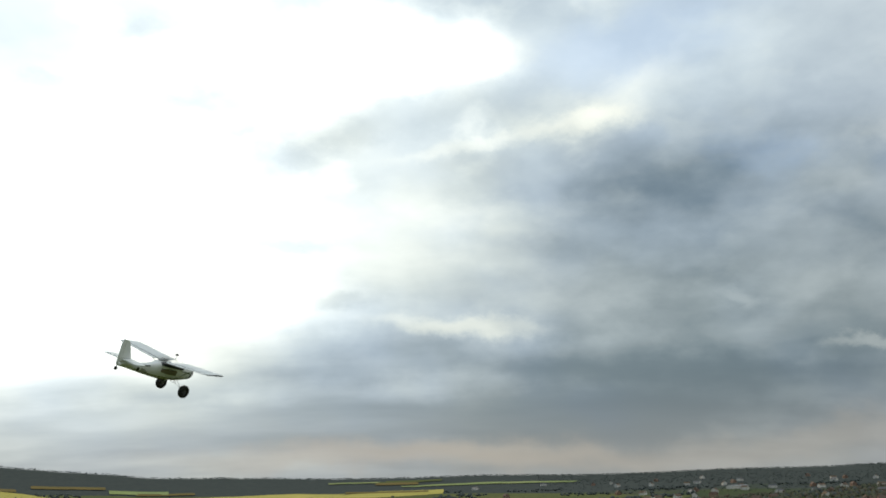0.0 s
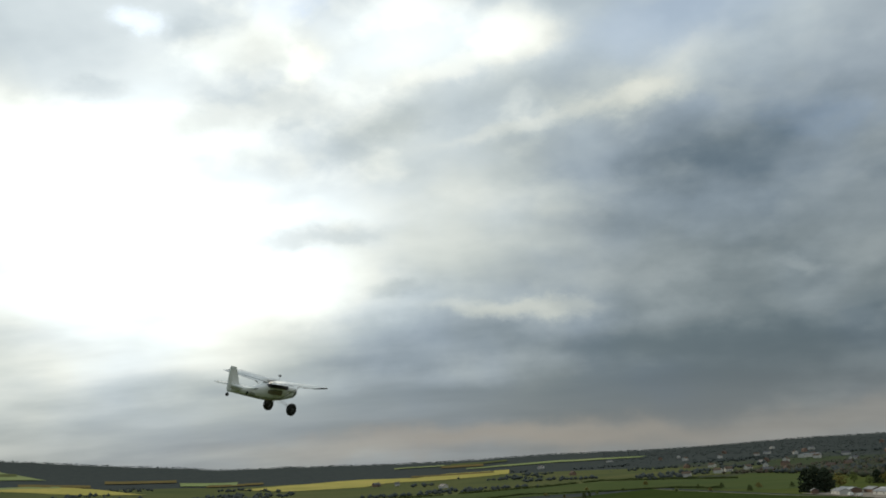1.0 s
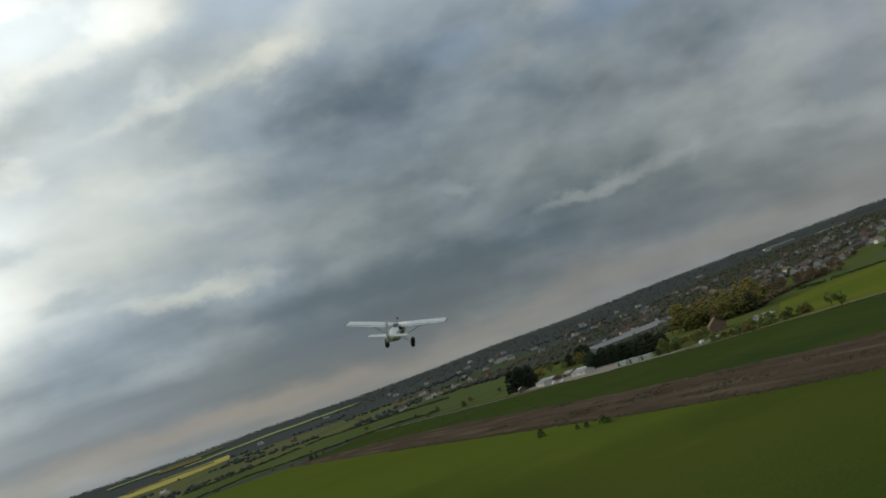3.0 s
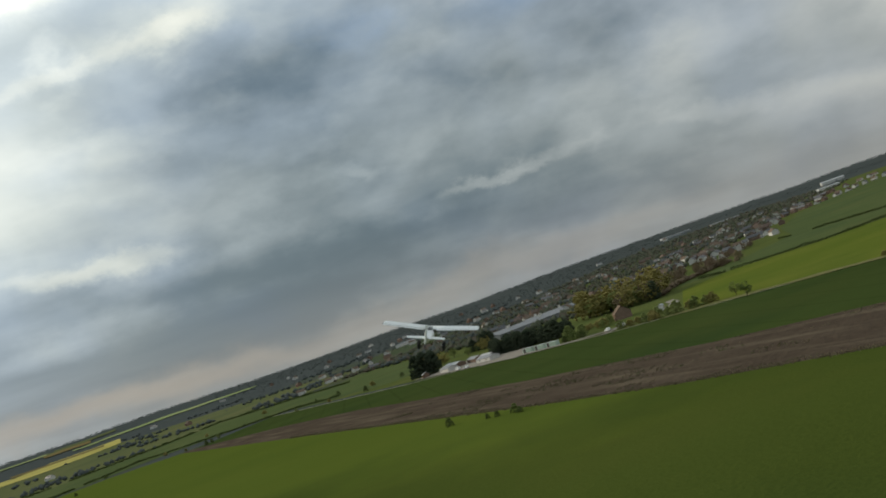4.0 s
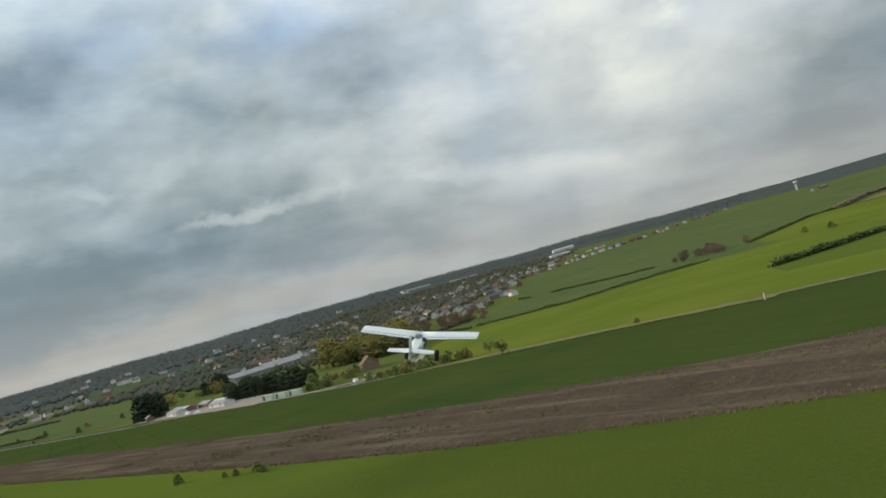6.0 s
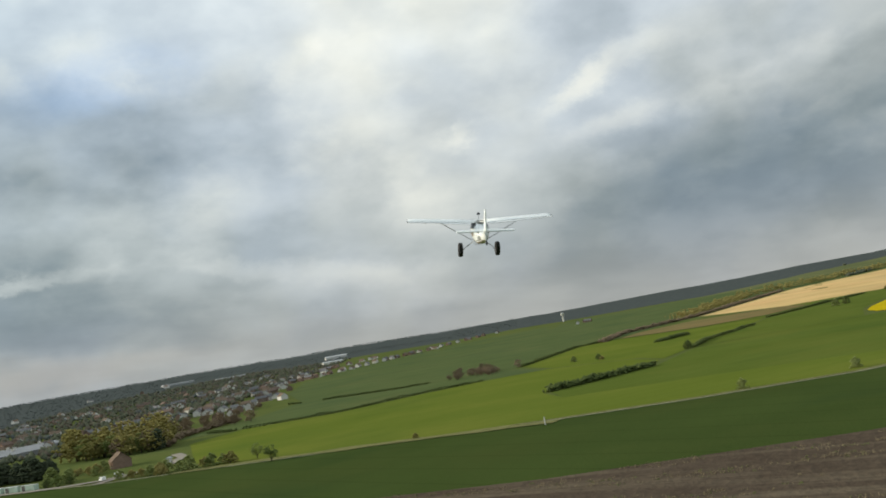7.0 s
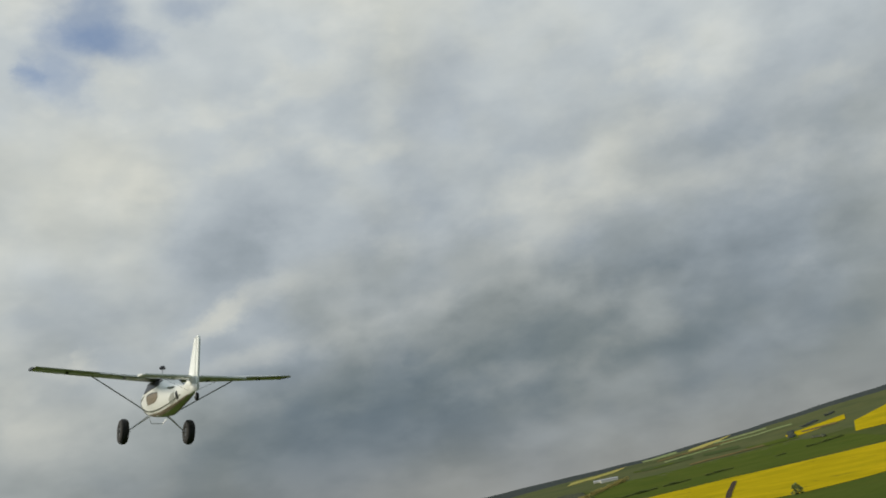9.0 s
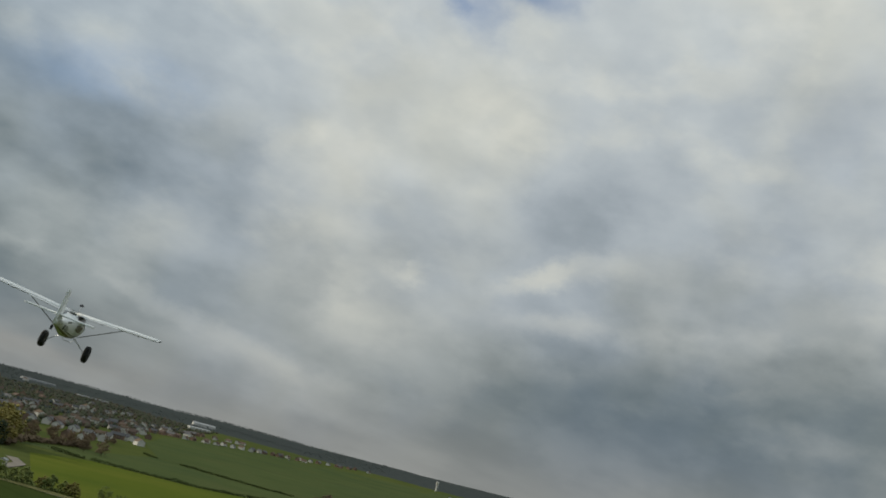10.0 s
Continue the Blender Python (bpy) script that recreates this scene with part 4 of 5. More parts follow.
for k in range(11):
    az, r = strips.uniform(-6, 26), strips.uniform(2300, 3300)
    span, deep = strips.uniform(1.5, 5.0), strips.uniform(60, 240)
    lean = strips.uniform(-80, 80)
    field("field_%d" % (50 + k), [polar(az, r), polar(az - span, r + lean), polar(az - span, r + lean + deep), polar(az, r + deep)],
          strips.choice(("pale_crop", "olive_land", "dull_crop", "scrub_grass", "olive_land")), "pale strip of farmland on the northern hill", 1.2)


def slope_spread(rng):
    az, r = rng.uniform(-108, -78), rng.uniform(2100, 3300)
    x, y = polar(az, r)
    if noise.noise(Vector((x * .004, y * .009, 6))) < 0.26:
        return None
    return x, y


def ridge_spread(rng):
    az = rng.uniform(-55, 52)
    return polar(az, rng.uniform(3700, 3860))


woods("hill_woods", 5000, hill_spread, 3.6, "hazed_leaf", "dark woods over the far hillsides, with haze in their colour", 21, 0.3)
woods("ridge_woods", 2500, ridge_spread, 3.8, "hazed_leaf", "uneven line of trees along the far ridge", 22, 0.5)
woods("slope_trees", 600, slope_spread, 4.5, "garden", "scattered trees and thickets on the far slope", 26)
woods("valley_trees", 1500, valley_spread, 4.5, "hazed_leaf", "dark trees and thickets in the valley, with haze in their colour", 23)


def town_tree_spread(rng):
    x, y = rng.uniform(480, 2000), rng.uniform(760, 2100)
    if y < 0.62 * x + 470 or y > 0.62 * x + 1150:
        return None
    return x, y


woods("village_trees", 3600, town_tree_spread, 4.2, "garden", "green garden trees among the houses", 24)
woods("village_blossom", 2600, town_tree_spread, 4.0, "bud", "brown budding trees among the houses", 25)


# ---- buildings ----
def gabled(length, width, eave, ridge, wall, roof, name, label, category, windows=(0, 0), door=True, chimney=False, vents=0):
    """A gabled building, its long side along x, standing on z = 0."""
    top = new(name)
    bm = bmesh.new()
    l, w = length / 2, width / 2
    v = [bm.verts.new(p) for p in ((-l, -w, -1), (l, -w, -1), (l, w, -1), (-l, w, -1), (-l, -w, eave), (l, -w, eave), (l, w, eave), (-l, w, eave),
                                   (-l, 0, ridge - .15), (l, 0, ridge - .15))]
    for f in ((0, 1, 5, 4), (1, 2, 6, 9, 5), (2, 3, 7, 6), (3, 0, 4, 8, 7), (0, 3, 2, 1)):
        bm.faces.new([v[i] for i in f])
    part("wall", bm, M[wall], top)
    over = 0.35 + width * 0.01
    slope = (ridge - eave) / w
    for s in (-1, 1):
        bm = bmesh.new()
        t = 0.18
        a = [(-l - over, s * (w + over), eave - slope * over), (l + over, s * (w + over), eave - slope * over), (l + over, 0, ridge), (-l - over, 0, ridge)]
        lo = [bm.verts.new(p) for p in a]
        hi = [bm.verts.new((p[0], p[1], p[2] + t)) for p in a]
        bm.faces.new(lo), bm.faces.new(hi[::-1])
        for i in range(4):
            bm.faces.new((lo[i], lo[(i + 1) % 4], hi[(i + 1) % 4], hi[i]))
        bmesh.ops.recalc_face_normals(bm, faces=bm.faces)
        part("roof", bm, M[roof], top)
    n, rows = windows
    for row in range(rows):
        for i in range(n):
            x = -l + length * (i + 0.5) / n
            for s in (-1, 1):
                bm = bmesh.new()
                box(bm, (1.1, 0.08, 1.2), (x, s * (w + 0.03), 1.6 + 2.5 * row))
                win = part("window", bm, M["glass"], top)
                bm = bmesh.new()
                box(bm, (1.35, 0.14, 0.12), (x, s * (w + 0.06), 0.95 + 2.5 * row))
                part("sill", bm, M["render"], win)
    if door:
        bm = bmesh.new()
        box(bm, (1.0 if length < 16 else 3.5, 0.1, 2.1 if length < 16 else 3.2), (l * 0.3, -w - 0.04, 1.05 if length < 16 else 1.6))
        part("door", bm, M["dark_gap"], top)
    if chimney:
        bm = bmesh.new()
        box(bm, (0.7, 0.7, 1.8), (l * 0.7, 0, ridge + 0.6))
        box(bm, (0.3, 0.3, 0.4), (l * 0.7, 0, ridge + 1.65))
        part("chimney", bm, M["brick"], top)
    for i in range(vents):
        bm = bmesh.new()
        box(bm, (2.2, 2.2, 2.6), (-l + length * (i + .5) / vents, 0, ridge + 1.0))
        box(bm, (2.6, 2.6, 0.3), (-l + length * (i + .5) / vents, 0, ridge + 2.4))
        part("roof_vent", bm, M["render"], top, "white square roof vent")
    return tagged(top, label, category)


def stand(ob, x, y, turn, label="", group=""):
    ob.matrix_basis = pose(x, y, land(x, y), 0, 0, turn)
    return tagged(ob, label, group=group)


HOUSES = [
    gabled(10, 7.5, 5, 8, "brick", "tile_red", "house", "brick house with a red clay tile roof", "house", (3, 2), True, True),
    gabled(9, 7.5, 5, 8, "render", "tile_grey", "house", "white rendered house with a slate roof", "house", (3, 2), True, True),
    gabled(13, 8, 3, 6.5, "render", "tile_red", "house", "white bungalow with a red tile roof", "house", (4, 1), True, True),
    gabled(16, 7.5, 5.2, 8, "brick", "tile_grey", "house", "long brick terrace with a grey roof", "house", (6, 2), True, True),
    gabled(11, 8, 5, 8.2, "render", "tile_brown", "house", "white house with a brown tile roof", "house", (3, 2), True, False),
]
rnd = random.Random(11)
spots = []
# streets of the village, roughly parallel to its southern edge
for row, (start, end, count) in enumerate([((690, 810), (1000, 1040), 12), ((1010, 1070), (1290, 1275), 13), ((1300, 1285), (1900, 1365), 22), ((640, 880), (1000, 1120), 15),
                                           ((1000, 1150), (1400, 1400), 18), ((1400, 1420), (1850, 1500), 14), ((600, 960), (1100, 1320), 20), ((1100, 1350), (1600, 1640), 16),
                                           ((880, 1500), (1280, 1740), 14), ((560, 1060), (900, 1400), 12), ((1900, 1380), (2300, 1420), 9)]):
    for i in range(count):
        u = (i + rnd.uniform(-.35, .35)) / count
        spots.append((start[0] + (end[0] - start[0]) * u + rnd.uniform(-10, 10), start[1] + (end[1] - start[1]) * u + rnd.uniform(-10, 10),
                      math.degrees(math.atan2(end[1] - start[1], end[0] - start[0])) + rnd.choice((0, 0, 90)) + rnd.uniform(-8, 8)))
spots += [(-751, 1685, 20), (-717, 1715, 100), (-690, 1700, 10), (-650, 1720, 30), (516, 1526, 0), (603, 1596, 60), (560, 1560, 20), (0, 1907, 0), (-40, 1925, 40),
          (2030, 1060, 20), (2065, 1050, 100), (2090, 1070, 10), (520, 1375, 10), (545, 1368, 90)]
for i, (x, y, turn) in enumerate(spots):
    src = HOUSES[(i * 7 + i // 3) % 5]
    if i < 5:
        ob = stand(HOUSES[i], x, y, turn, group="houses of the village")
    else:
        ob = tagged(copy_thing(src, pose(x, y, land(x, y), 0, 0, turn)), group="houses of the village")

# cottages scattered over the hillside and the valley, and more roofs deep in the village
COTTAGES = [gabled(13, 9, 5, 8, "render", "tile_brown", "cottage", "white cottage on the hillside among trees", "house", (0, 0), False, True),
            gabled(16, 9, 4, 7, "render", "tile_grey", "cottage", "long white cottage with a dark roof", "house", (0, 0), False, True),
            gabled(12, 9, 5, 8, "brick", "tile_red", "cottage", "brick cottage with a red roof", "house", (0, 0), False, True)]
hamlets = random.Random(19)
for i in range(96):
    if i < 60:
        at = polar(hamlets.gauss(-27, 9), hamlets.uniform(1350, 3000))
    else:
        u = hamlets.random()
        at = (620 + 900 * u + hamlets.uniform(-40, 160), 850 + 560 * u + hamlets.uniform(-20, 330))
    if in_field(*at):
        continue
    turn = hamlets.uniform(0, 180)
    if i < 3:
        ob = stand(COTTAGES[i], *at, turn, group="cottages on the hillside")
    else:
        ob = tagged(copy_thing(COTTAGES[i % 3], pose(*at, land(*at), 0, 0, turn)), group="cottages on the hillside")

for x, y, turn, l, w in [(520, 925, 12, 95, 26), (540, 955, 12, 100, 26), (590, 985, 12, 80, 24)]:
    stand(gabled(l, w, 5, 7.5, "sheet_grey", "sheet_grey", "factory_shed", "long factory shed with a pale grey sheet roof", "factory", (8, 1), True, False, 2), x, y, turn,
          group="sheds of the factory")
stand(gabled(52, 20, 6, 8, "render", "sheet", "warehouse", "big white warehouse beyond the village", "warehouse", (0, 0)), 1889, 1681, -30)
stand(gabled(62, 22, 6, 9, "render", "sheet", "warehouse", "white shed on the hillside", "warehouse", (0, 0)), 2190, 1920, -40)
stand(gabled(95, 18, 3.5, 5, "sheet", "sheet_grey", "greenhouse", "long pale glasshouse on the lower hill", "greenhouse", (0, 0), False), 1960, 2340, -20)
stand(gabled(80, 18, 3.5, 5, "sheet", "sheet_grey", "greenhouse", "long pale glasshouse above the village", "greenhouse", (0, 0), False), 1878, 2033, -25)
stand(gabled(46, 20, 7, 10, "render", "sheet", "barn", "white farm barn standing alone on the ridge", "barn", (0, 0)), 2715, 200, 100)
stand(gabled(26, 14, 5, 8, "render", "sheet", "barn", "small white barn beside a larger one", "barn", (0, 0)), 2790, 232, 90)
stand(gabled(46, 18, 5, 7, "render", "sheet_grey", "warehouse", "pale roofed shed in the valley", "warehouse", (0, 0)), 830, 1950, 20)
stand(gabled(15, 10, 4.5, 8.5, "brick", "tile_brown", "farmhouse", "brick farm building with a brown tile roof", "house", (4, 1), True, True), 366, 545, 60)
for i, (x, y, turn, l, w) in enumerate([(309, 690, 80, 22, 8), (322, 706, 85, 26, 9), (330, 685, 80, 20, 8), (316, 640, 85, 24, 8), (327, 660, 88, 16, 7), (304, 722, 70, 10, 5)]):
    stand(gabled(l, w, 2.8, 4.2, "brick" if i % 3 else "render", "sheet" if i % 3 == 1 else "sheet_grey", "farm_shed", "low farm shed with a sheet roof", "shed",
                 (2, 1)), x, y, turn, group="sheds of the farmyard")


def container(x, y, turn):
    top = new("container")
    bm = bmesh.new()
    box(bm, (11.0, 2.6, 2.6), (0, 0, 1.5))
    for i in range(27):
        for s in (-1, 1):
            box(bm, (0.2, 0.08, 2.3), (-5.2 + i * 0.4, s * 1.34, 1.5))
    part("body", bm, M["green_sheet"], top)
    bm = bmesh.new()
    box(bm, (11.1, 2.7, 0.12), (0, 0, 2.87))
    part("roof", bm, M["sheet"], top)
    bm = bmesh.new()
    box(bm, (0.08, 2.3, 2.3), (5.52, 0, 1.5))
    part("door", bm, M["dark_gap"], top)
    # near-black panel on the closed wall, standing in for an opening's shade
    bm = bmesh.new()
    box(bm, (2.6, 0.1, 2.3), (3.0, 1.40, 1.45))
    part("side_shade_panel", bm, M["dark_gap"], top, "dark flat panel for a shaded side opening")
    top.matrix_basis = pose(x, y, 0.45, 0, 0, turn)
    return tagged(top, "pale green steel storage container beside the track", "container", group="containers by the track")


for y in (560, 547, 534):
    container(302 + (570 - y) * 0.05, y, 92)


def water_tower():
    top = new("water_tower")
    bm = bmesh.new()
    tube(bm, (0, 0, -1), (0, 0, 17), 2.6, 2.2, 16)
    part("shaft", bm, M["render"], top)
    bm = bmesh.new()
    tube(bm, (0, 0, 17), (0, 0, 20), 2.8, 4.4, 16)
    tube(bm, (0, 0, 20), (0, 0, 24), 4.4, 4.4, 16)
    tube(bm, (0, 0, 24), (0, 0, 25), 4.4, 2.0, 16)
    part("tank", bm, M["render"], top)
    top.matrix_basis = pose(2342, 1250, land(2342, 1250))
    tagged(top, "white concrete water tower on the skyline", "tower")


water_tower()


def marker_post(x, y, tall, mat, label):
    top = new("marker_post")
    bm = bmesh.new()
    tube(bm, (0, 0, 0), (0, 0, tall), 0.25, 0.22, 8)
    part("post", bm, M[mat], top)
    bm = bmesh.new()
    tube(bm, (0, 0, tall), (0, 0, tall + 0.2), 0.3, 0.1, 8)
    part("cap", bm, M[mat], top)
    top.matrix_basis = pose(x, y, 0.4)
    tagged(top, label, "post")


marker_post(336, 263, 2.6, "render", "white wooden marker post beside the track")
stand(gabled(3.0, 2.4, 3.4, 4.0, "render", "sheet", "kiosk", "small white hut at the lane corner", "hut", (0, 0), True), 350, 486, 30)


# ---- parked vehicles ----
def van(x, y, turn, label, tall=2.2, long=5.0):
    top = new("van")
    bm = bmesh.new()
    w = 0.98
    prof = [(-long / 2, .45), (long / 2 - .1, .45), (long / 2, .75), (long / 2 - .15, 1.1), (long / 2 - 1.0, 1.25), (long / 2 - 1.6, tall - .05), (-long / 2 + .1, tall), (-long / 2, tall - .2)]
    a = [bm.verts.new((px, -w, pz)) for px, pz in prof]
    b = [bm.verts.new((px, w, pz)) for px, pz in prof]
    bm.faces.new(a), bm.faces.new(b[::-1])
    for i in range(len(prof)):
        j = (i + 1) % len(prof)
        bm.faces.new((a[i], b[i], b[j], a[j]))
    bmesh.ops.recalc_face_normals(bm, faces=bm.faces)
    bmesh.ops.bevel(bm, geom=bm.edges[:], offset=0.06, segments=2, affect="EDGES")
    part("body", bm, M["white_paint"], top)
    bm = bmesh.new()
    vs = [bm.verts.new(p) for p in ((long / 2 - 1.04, -.8, 1.33), (long / 2 - 1.04, .8, 1.33), (long / 2 - 1.50, .8, tall - .25), (long / 2 - 1.50, -.8, tall - .25))]
    bm.faces.new(vs)
    bmesh.ops.solidify(bm, geom=bm.faces[:], thickness=0.05)
    part("windscreen", bm, M["glass"], top)
    for s in (-1, 1):
        bm = bmesh.new()
        box(bm, (0.8, 0.05, 0.55), (long / 2 - 1.95, s * 1.0, 1.55))
        part("side_window", bm, M["glass"], top)
        bm = bmesh.new()
        box(bm, (0.08, 0.3, 0.2), (long / 2 - .03, s * .7, .9))
        part("headlight", bm, M["glass"], top)
        for px in (-long / 2 + .95, long / 2 - .95):
            bm = bmesh.new()
            tube(bm, (px, s * .78, .36), (px, s * 1.02, .36), .36, .36, 16)
            wheel = part("wheel", bm, M["rubber"], top)
            bm = bmesh.new()
            tube(bm, (px, s * 1.0, .36), (px, s * 1.04, .36), .2, .2, 12)
            part("rim", bm, M["metal"], wheel)
    top.matrix_basis = pose(x, y, land(x, y) + .45, 0, 0, turn)
    tagged(top, label, "van")


van(497, 83, 150, "white panel van parked on the farm track")
van(311, 487, 70, "white van parked beside the farm lane", 2.0, 4.6)
van(322, 489, 20, "long white van parked beside the farm lane", 2.2, 5.4)
van(299, 655, 85, "white van parked in the farmyard", 2.2, 5.4)
van(298, 640, 95, "small white van in the farmyard", 1.9, 4.4)


# ---- weeds on the bare soil ----
def weeds(name, count, spread, mat, tall, label, seed):
    rng = random.Random(seed)
    verts, faces = [], []
    for _ in range(count):
        x, y = spread(rng)
        for _ in range(4):
            a, r = rng.uniform(0, 6.283), rng.uniform(0.1, 0.5)
            bx, by, h = x + rng.gauss(0, .5), y + rng.gauss(0, .5), tall * rng.uniform(0.3, 1.0)
            o = len(verts)
            verts += [(bx - .12, by, .25), (bx + .12, by, .25), (bx, by + .14, .25), (bx + math.cos(a) * r, by + math.sin(a) * r, .25 + h)]
            faces += [(o, o + 1, o + 3), (o + 1, o + 2, o + 3), (o + 2, o, o + 3)]
    me = bpy.data.meshes.new(name)
    me.from_pydata(verts, [], faces)
    me.materials.append(M[mat])
    tagged(new(name, me), label, "weeds", kind="stuff")


def along(line, u):
    ys = [p[1] for p in line]
    y = ys[0] + (ys[-1] - ys[0]) * u
    return float(np.interp(y, ys, [p[0] for p in line])), y


def edge_spread(rng):
    x, y = along(NEAR_EDGE, 0.2 + 0.5 * rng.random())
    return x + rng.gauss(0.5, 0.7), y


def strip_spread(rng):
    while True:
        u = 0.2 + 0.4 * rng.random()
        x0, y = along(NEAR_EDGE, u)
        x1 = float(np.interp(y, [p[1] for p in SOIL_TOP], [p[0] for p in SOIL_TOP]))
        x = x0 + (x1 - x0) * rng.random()
        if noise.noise(Vector((x * .09, y * .03, 3))) > 0.12:
            return x, y


weeds("dry_grass", 1500, edge_spread, "straw", 0.9, "pale dry grass along the field edge", 31)
weeds("soil_weeds", 1500, strip_spread, "straw", 0.6, "dry weeds and stalks on the bare soil", 32)
weeds("green_weeds", 500, strip_spread, "hedge", 0.6, "low green weeds on the bare soil", 33)


# ---- the model aeroplane ----
def aero_paint(name, colour, rough=0.4):
    k = 0.93
    return material(name, tuple(v * k for v in colour), colour, 5.0, rough, 0.0)


P_WHITE, P_BLACK = aero_paint("foam_white", (0.82, 0.845, 0.825), 0.45), aero_paint("gloss_black", (0.03, 0.03, 0.035), 0.35)
P_HUB = aero_paint("hub_grey", (0.075, 0.078, 0.085), 0.4)
P_PALE = aero_paint("pale_trim", (0.42, 0.43, 0.41), 0.45)
P_BROWN = aero_paint("brown_trim", (0.25, 0.21, 0.155), 0.5)
P_GREEN, P_GREY = aero_paint("olive_trim", (0.07, 0.085, 0.05), 0.45), aero_paint("grey_trim", (0.20, 0.21, 0.20), 0.45)

# stations along the body: x, half width, bottom, top
BODY = [(.330, .036, -.132, -.066), (.312, .050, -.145, -.052), (.27, .059, -.156, -.040), (.20, .067, -.166, -.028), (.15, .072, -.171, -.016),
        (.10, .074, -.174, .006), (0, .074, -.175, .012), (-.10, .070, -.170, .008), (-.17, .062, -.160, -.014), (-.26, .050, -.143, -.030), (-.36, .039, -.121, -.038),
        (-.46, .028, -.101, -.043), (-.55, .018, -.086, -.046), (-.605, .011, -.078, -.048)]


def body_at(x):
    xs = [s[0] for s in BODY][::-1]
    return [float(np.interp(x, xs, [s[i] for s in BODY][::-1])) for i in (1, 2, 3)]


def body_point(x, angle, grow=0.0):
    w, lo, hi = body_at(x)
    c, s = math.cos(angle), math.sin(angle)
    n = 0.55                                            # rounded-square section
    y = (w + grow) * math.copysign(abs(c) ** n, c) * (1 + 0.34 * min(math.copysign(abs(s) ** n, s), 0.0))   # narrower towards the belly
    z = (lo + hi) / 2 + ((hi - lo) / 2 + grow) * math.copysign(abs(s) ** n, s)
    return (x, y, z)


def skin_patch(outline, side, steps=7, grow=0.0025):
    """A thin panel following the body's side; outline gives, for each x, the low and high shares of the side's height."""
    bm = bmesh.new()
    rows = []
    for x, a, b in outline:
        row = []
        w, lo, hi = body_at(x)
        for i in range(steps + 1):
            k = a + (b - a) * i / steps                 # -1 bottom to 1 top
            ang = math.asin(max(-1, min(1, math.copysign(abs(k) ** (1 / .55), k))))
            p = body_point(x, ang, grow)
            row.append(bm.verts.new((p[0], p[1] * side, p[2])))
        rows.append(row)
    for r, q in zip(rows, rows[1:]):
        for i in range(steps):
            bm.faces.new((r[i], r[i + 1], q[i + 1], q[i]))
    bmesh.ops.recalc_face_normals(bm, faces=bm.faces)
    bmesh.ops.solidify(bm, geom=bm.faces[:], thickness=0.002)
    return bm


def aerofoil(x0, x1, thick, n=9):
    """Outline of a wing section from nose x0 to tail x1."""
    pts = []
    for i in range(n + 1):
        u = 1 - i / n
        t = thick * (2.2 * math.sqrt(u) - 1.5 * u - 0.7 * u ** 3) * 0.9
        pts.append((x0 + (x1 - x0) * u, max(t, 0.001)))
    for i in range(1, n):
        u = i / n
        t = thick * (2.2 * math.sqrt(u) - 1.5 * u - 0.7 * u ** 3) * 0.9
        pts.append((x0 + (x1 - x0) * u, -max(t, 0.001) * 0.35))
    return pts


def loft(sections):
    bm = bmesh.new()
    rings = [[bm.verts.new(p) for p in s] for s in sections]
    for a, b in zip(rings, rings[1:]):
        for i in range(len(a)):
            j = (i + 1) % len(a)
            bm.faces.new((a[i], a[j], b[j], b[i]))
    bm.faces.new(rings[0]), bm.faces.new(rings[-1][::-1])
    bmesh.ops.recalc_face_normals(bm, faces=bm.faces)
    return bm


def slab(corners, thick, axis):
    """A thin tail surface: its corners in the plane, its thickness along axis, with soft edges."""
    bm = bmesh.new()
    off = Vector([thick / 2 if i == axis else 0 for i in range(3)])
    a = [bm.verts.new(Vector(c) + off) for c in corners]
    b = [bm.verts.new(Vector(c) - off) for c in corners]
    bm.faces.new(a), bm.faces.new(b[::-1])
    for i in range(len(a)):
        j = (i + 1) % len(a)
        bm.faces.new((a[i], b[i], b[j], a[j]))
    bmesh.ops.recalc_face_normals(bm, faces=bm.faces)
    bmesh.ops.bevel(bm, geom=bm.edges[:], offset=thick * 0.16, segments=2, affect="EDGES")
    return bm


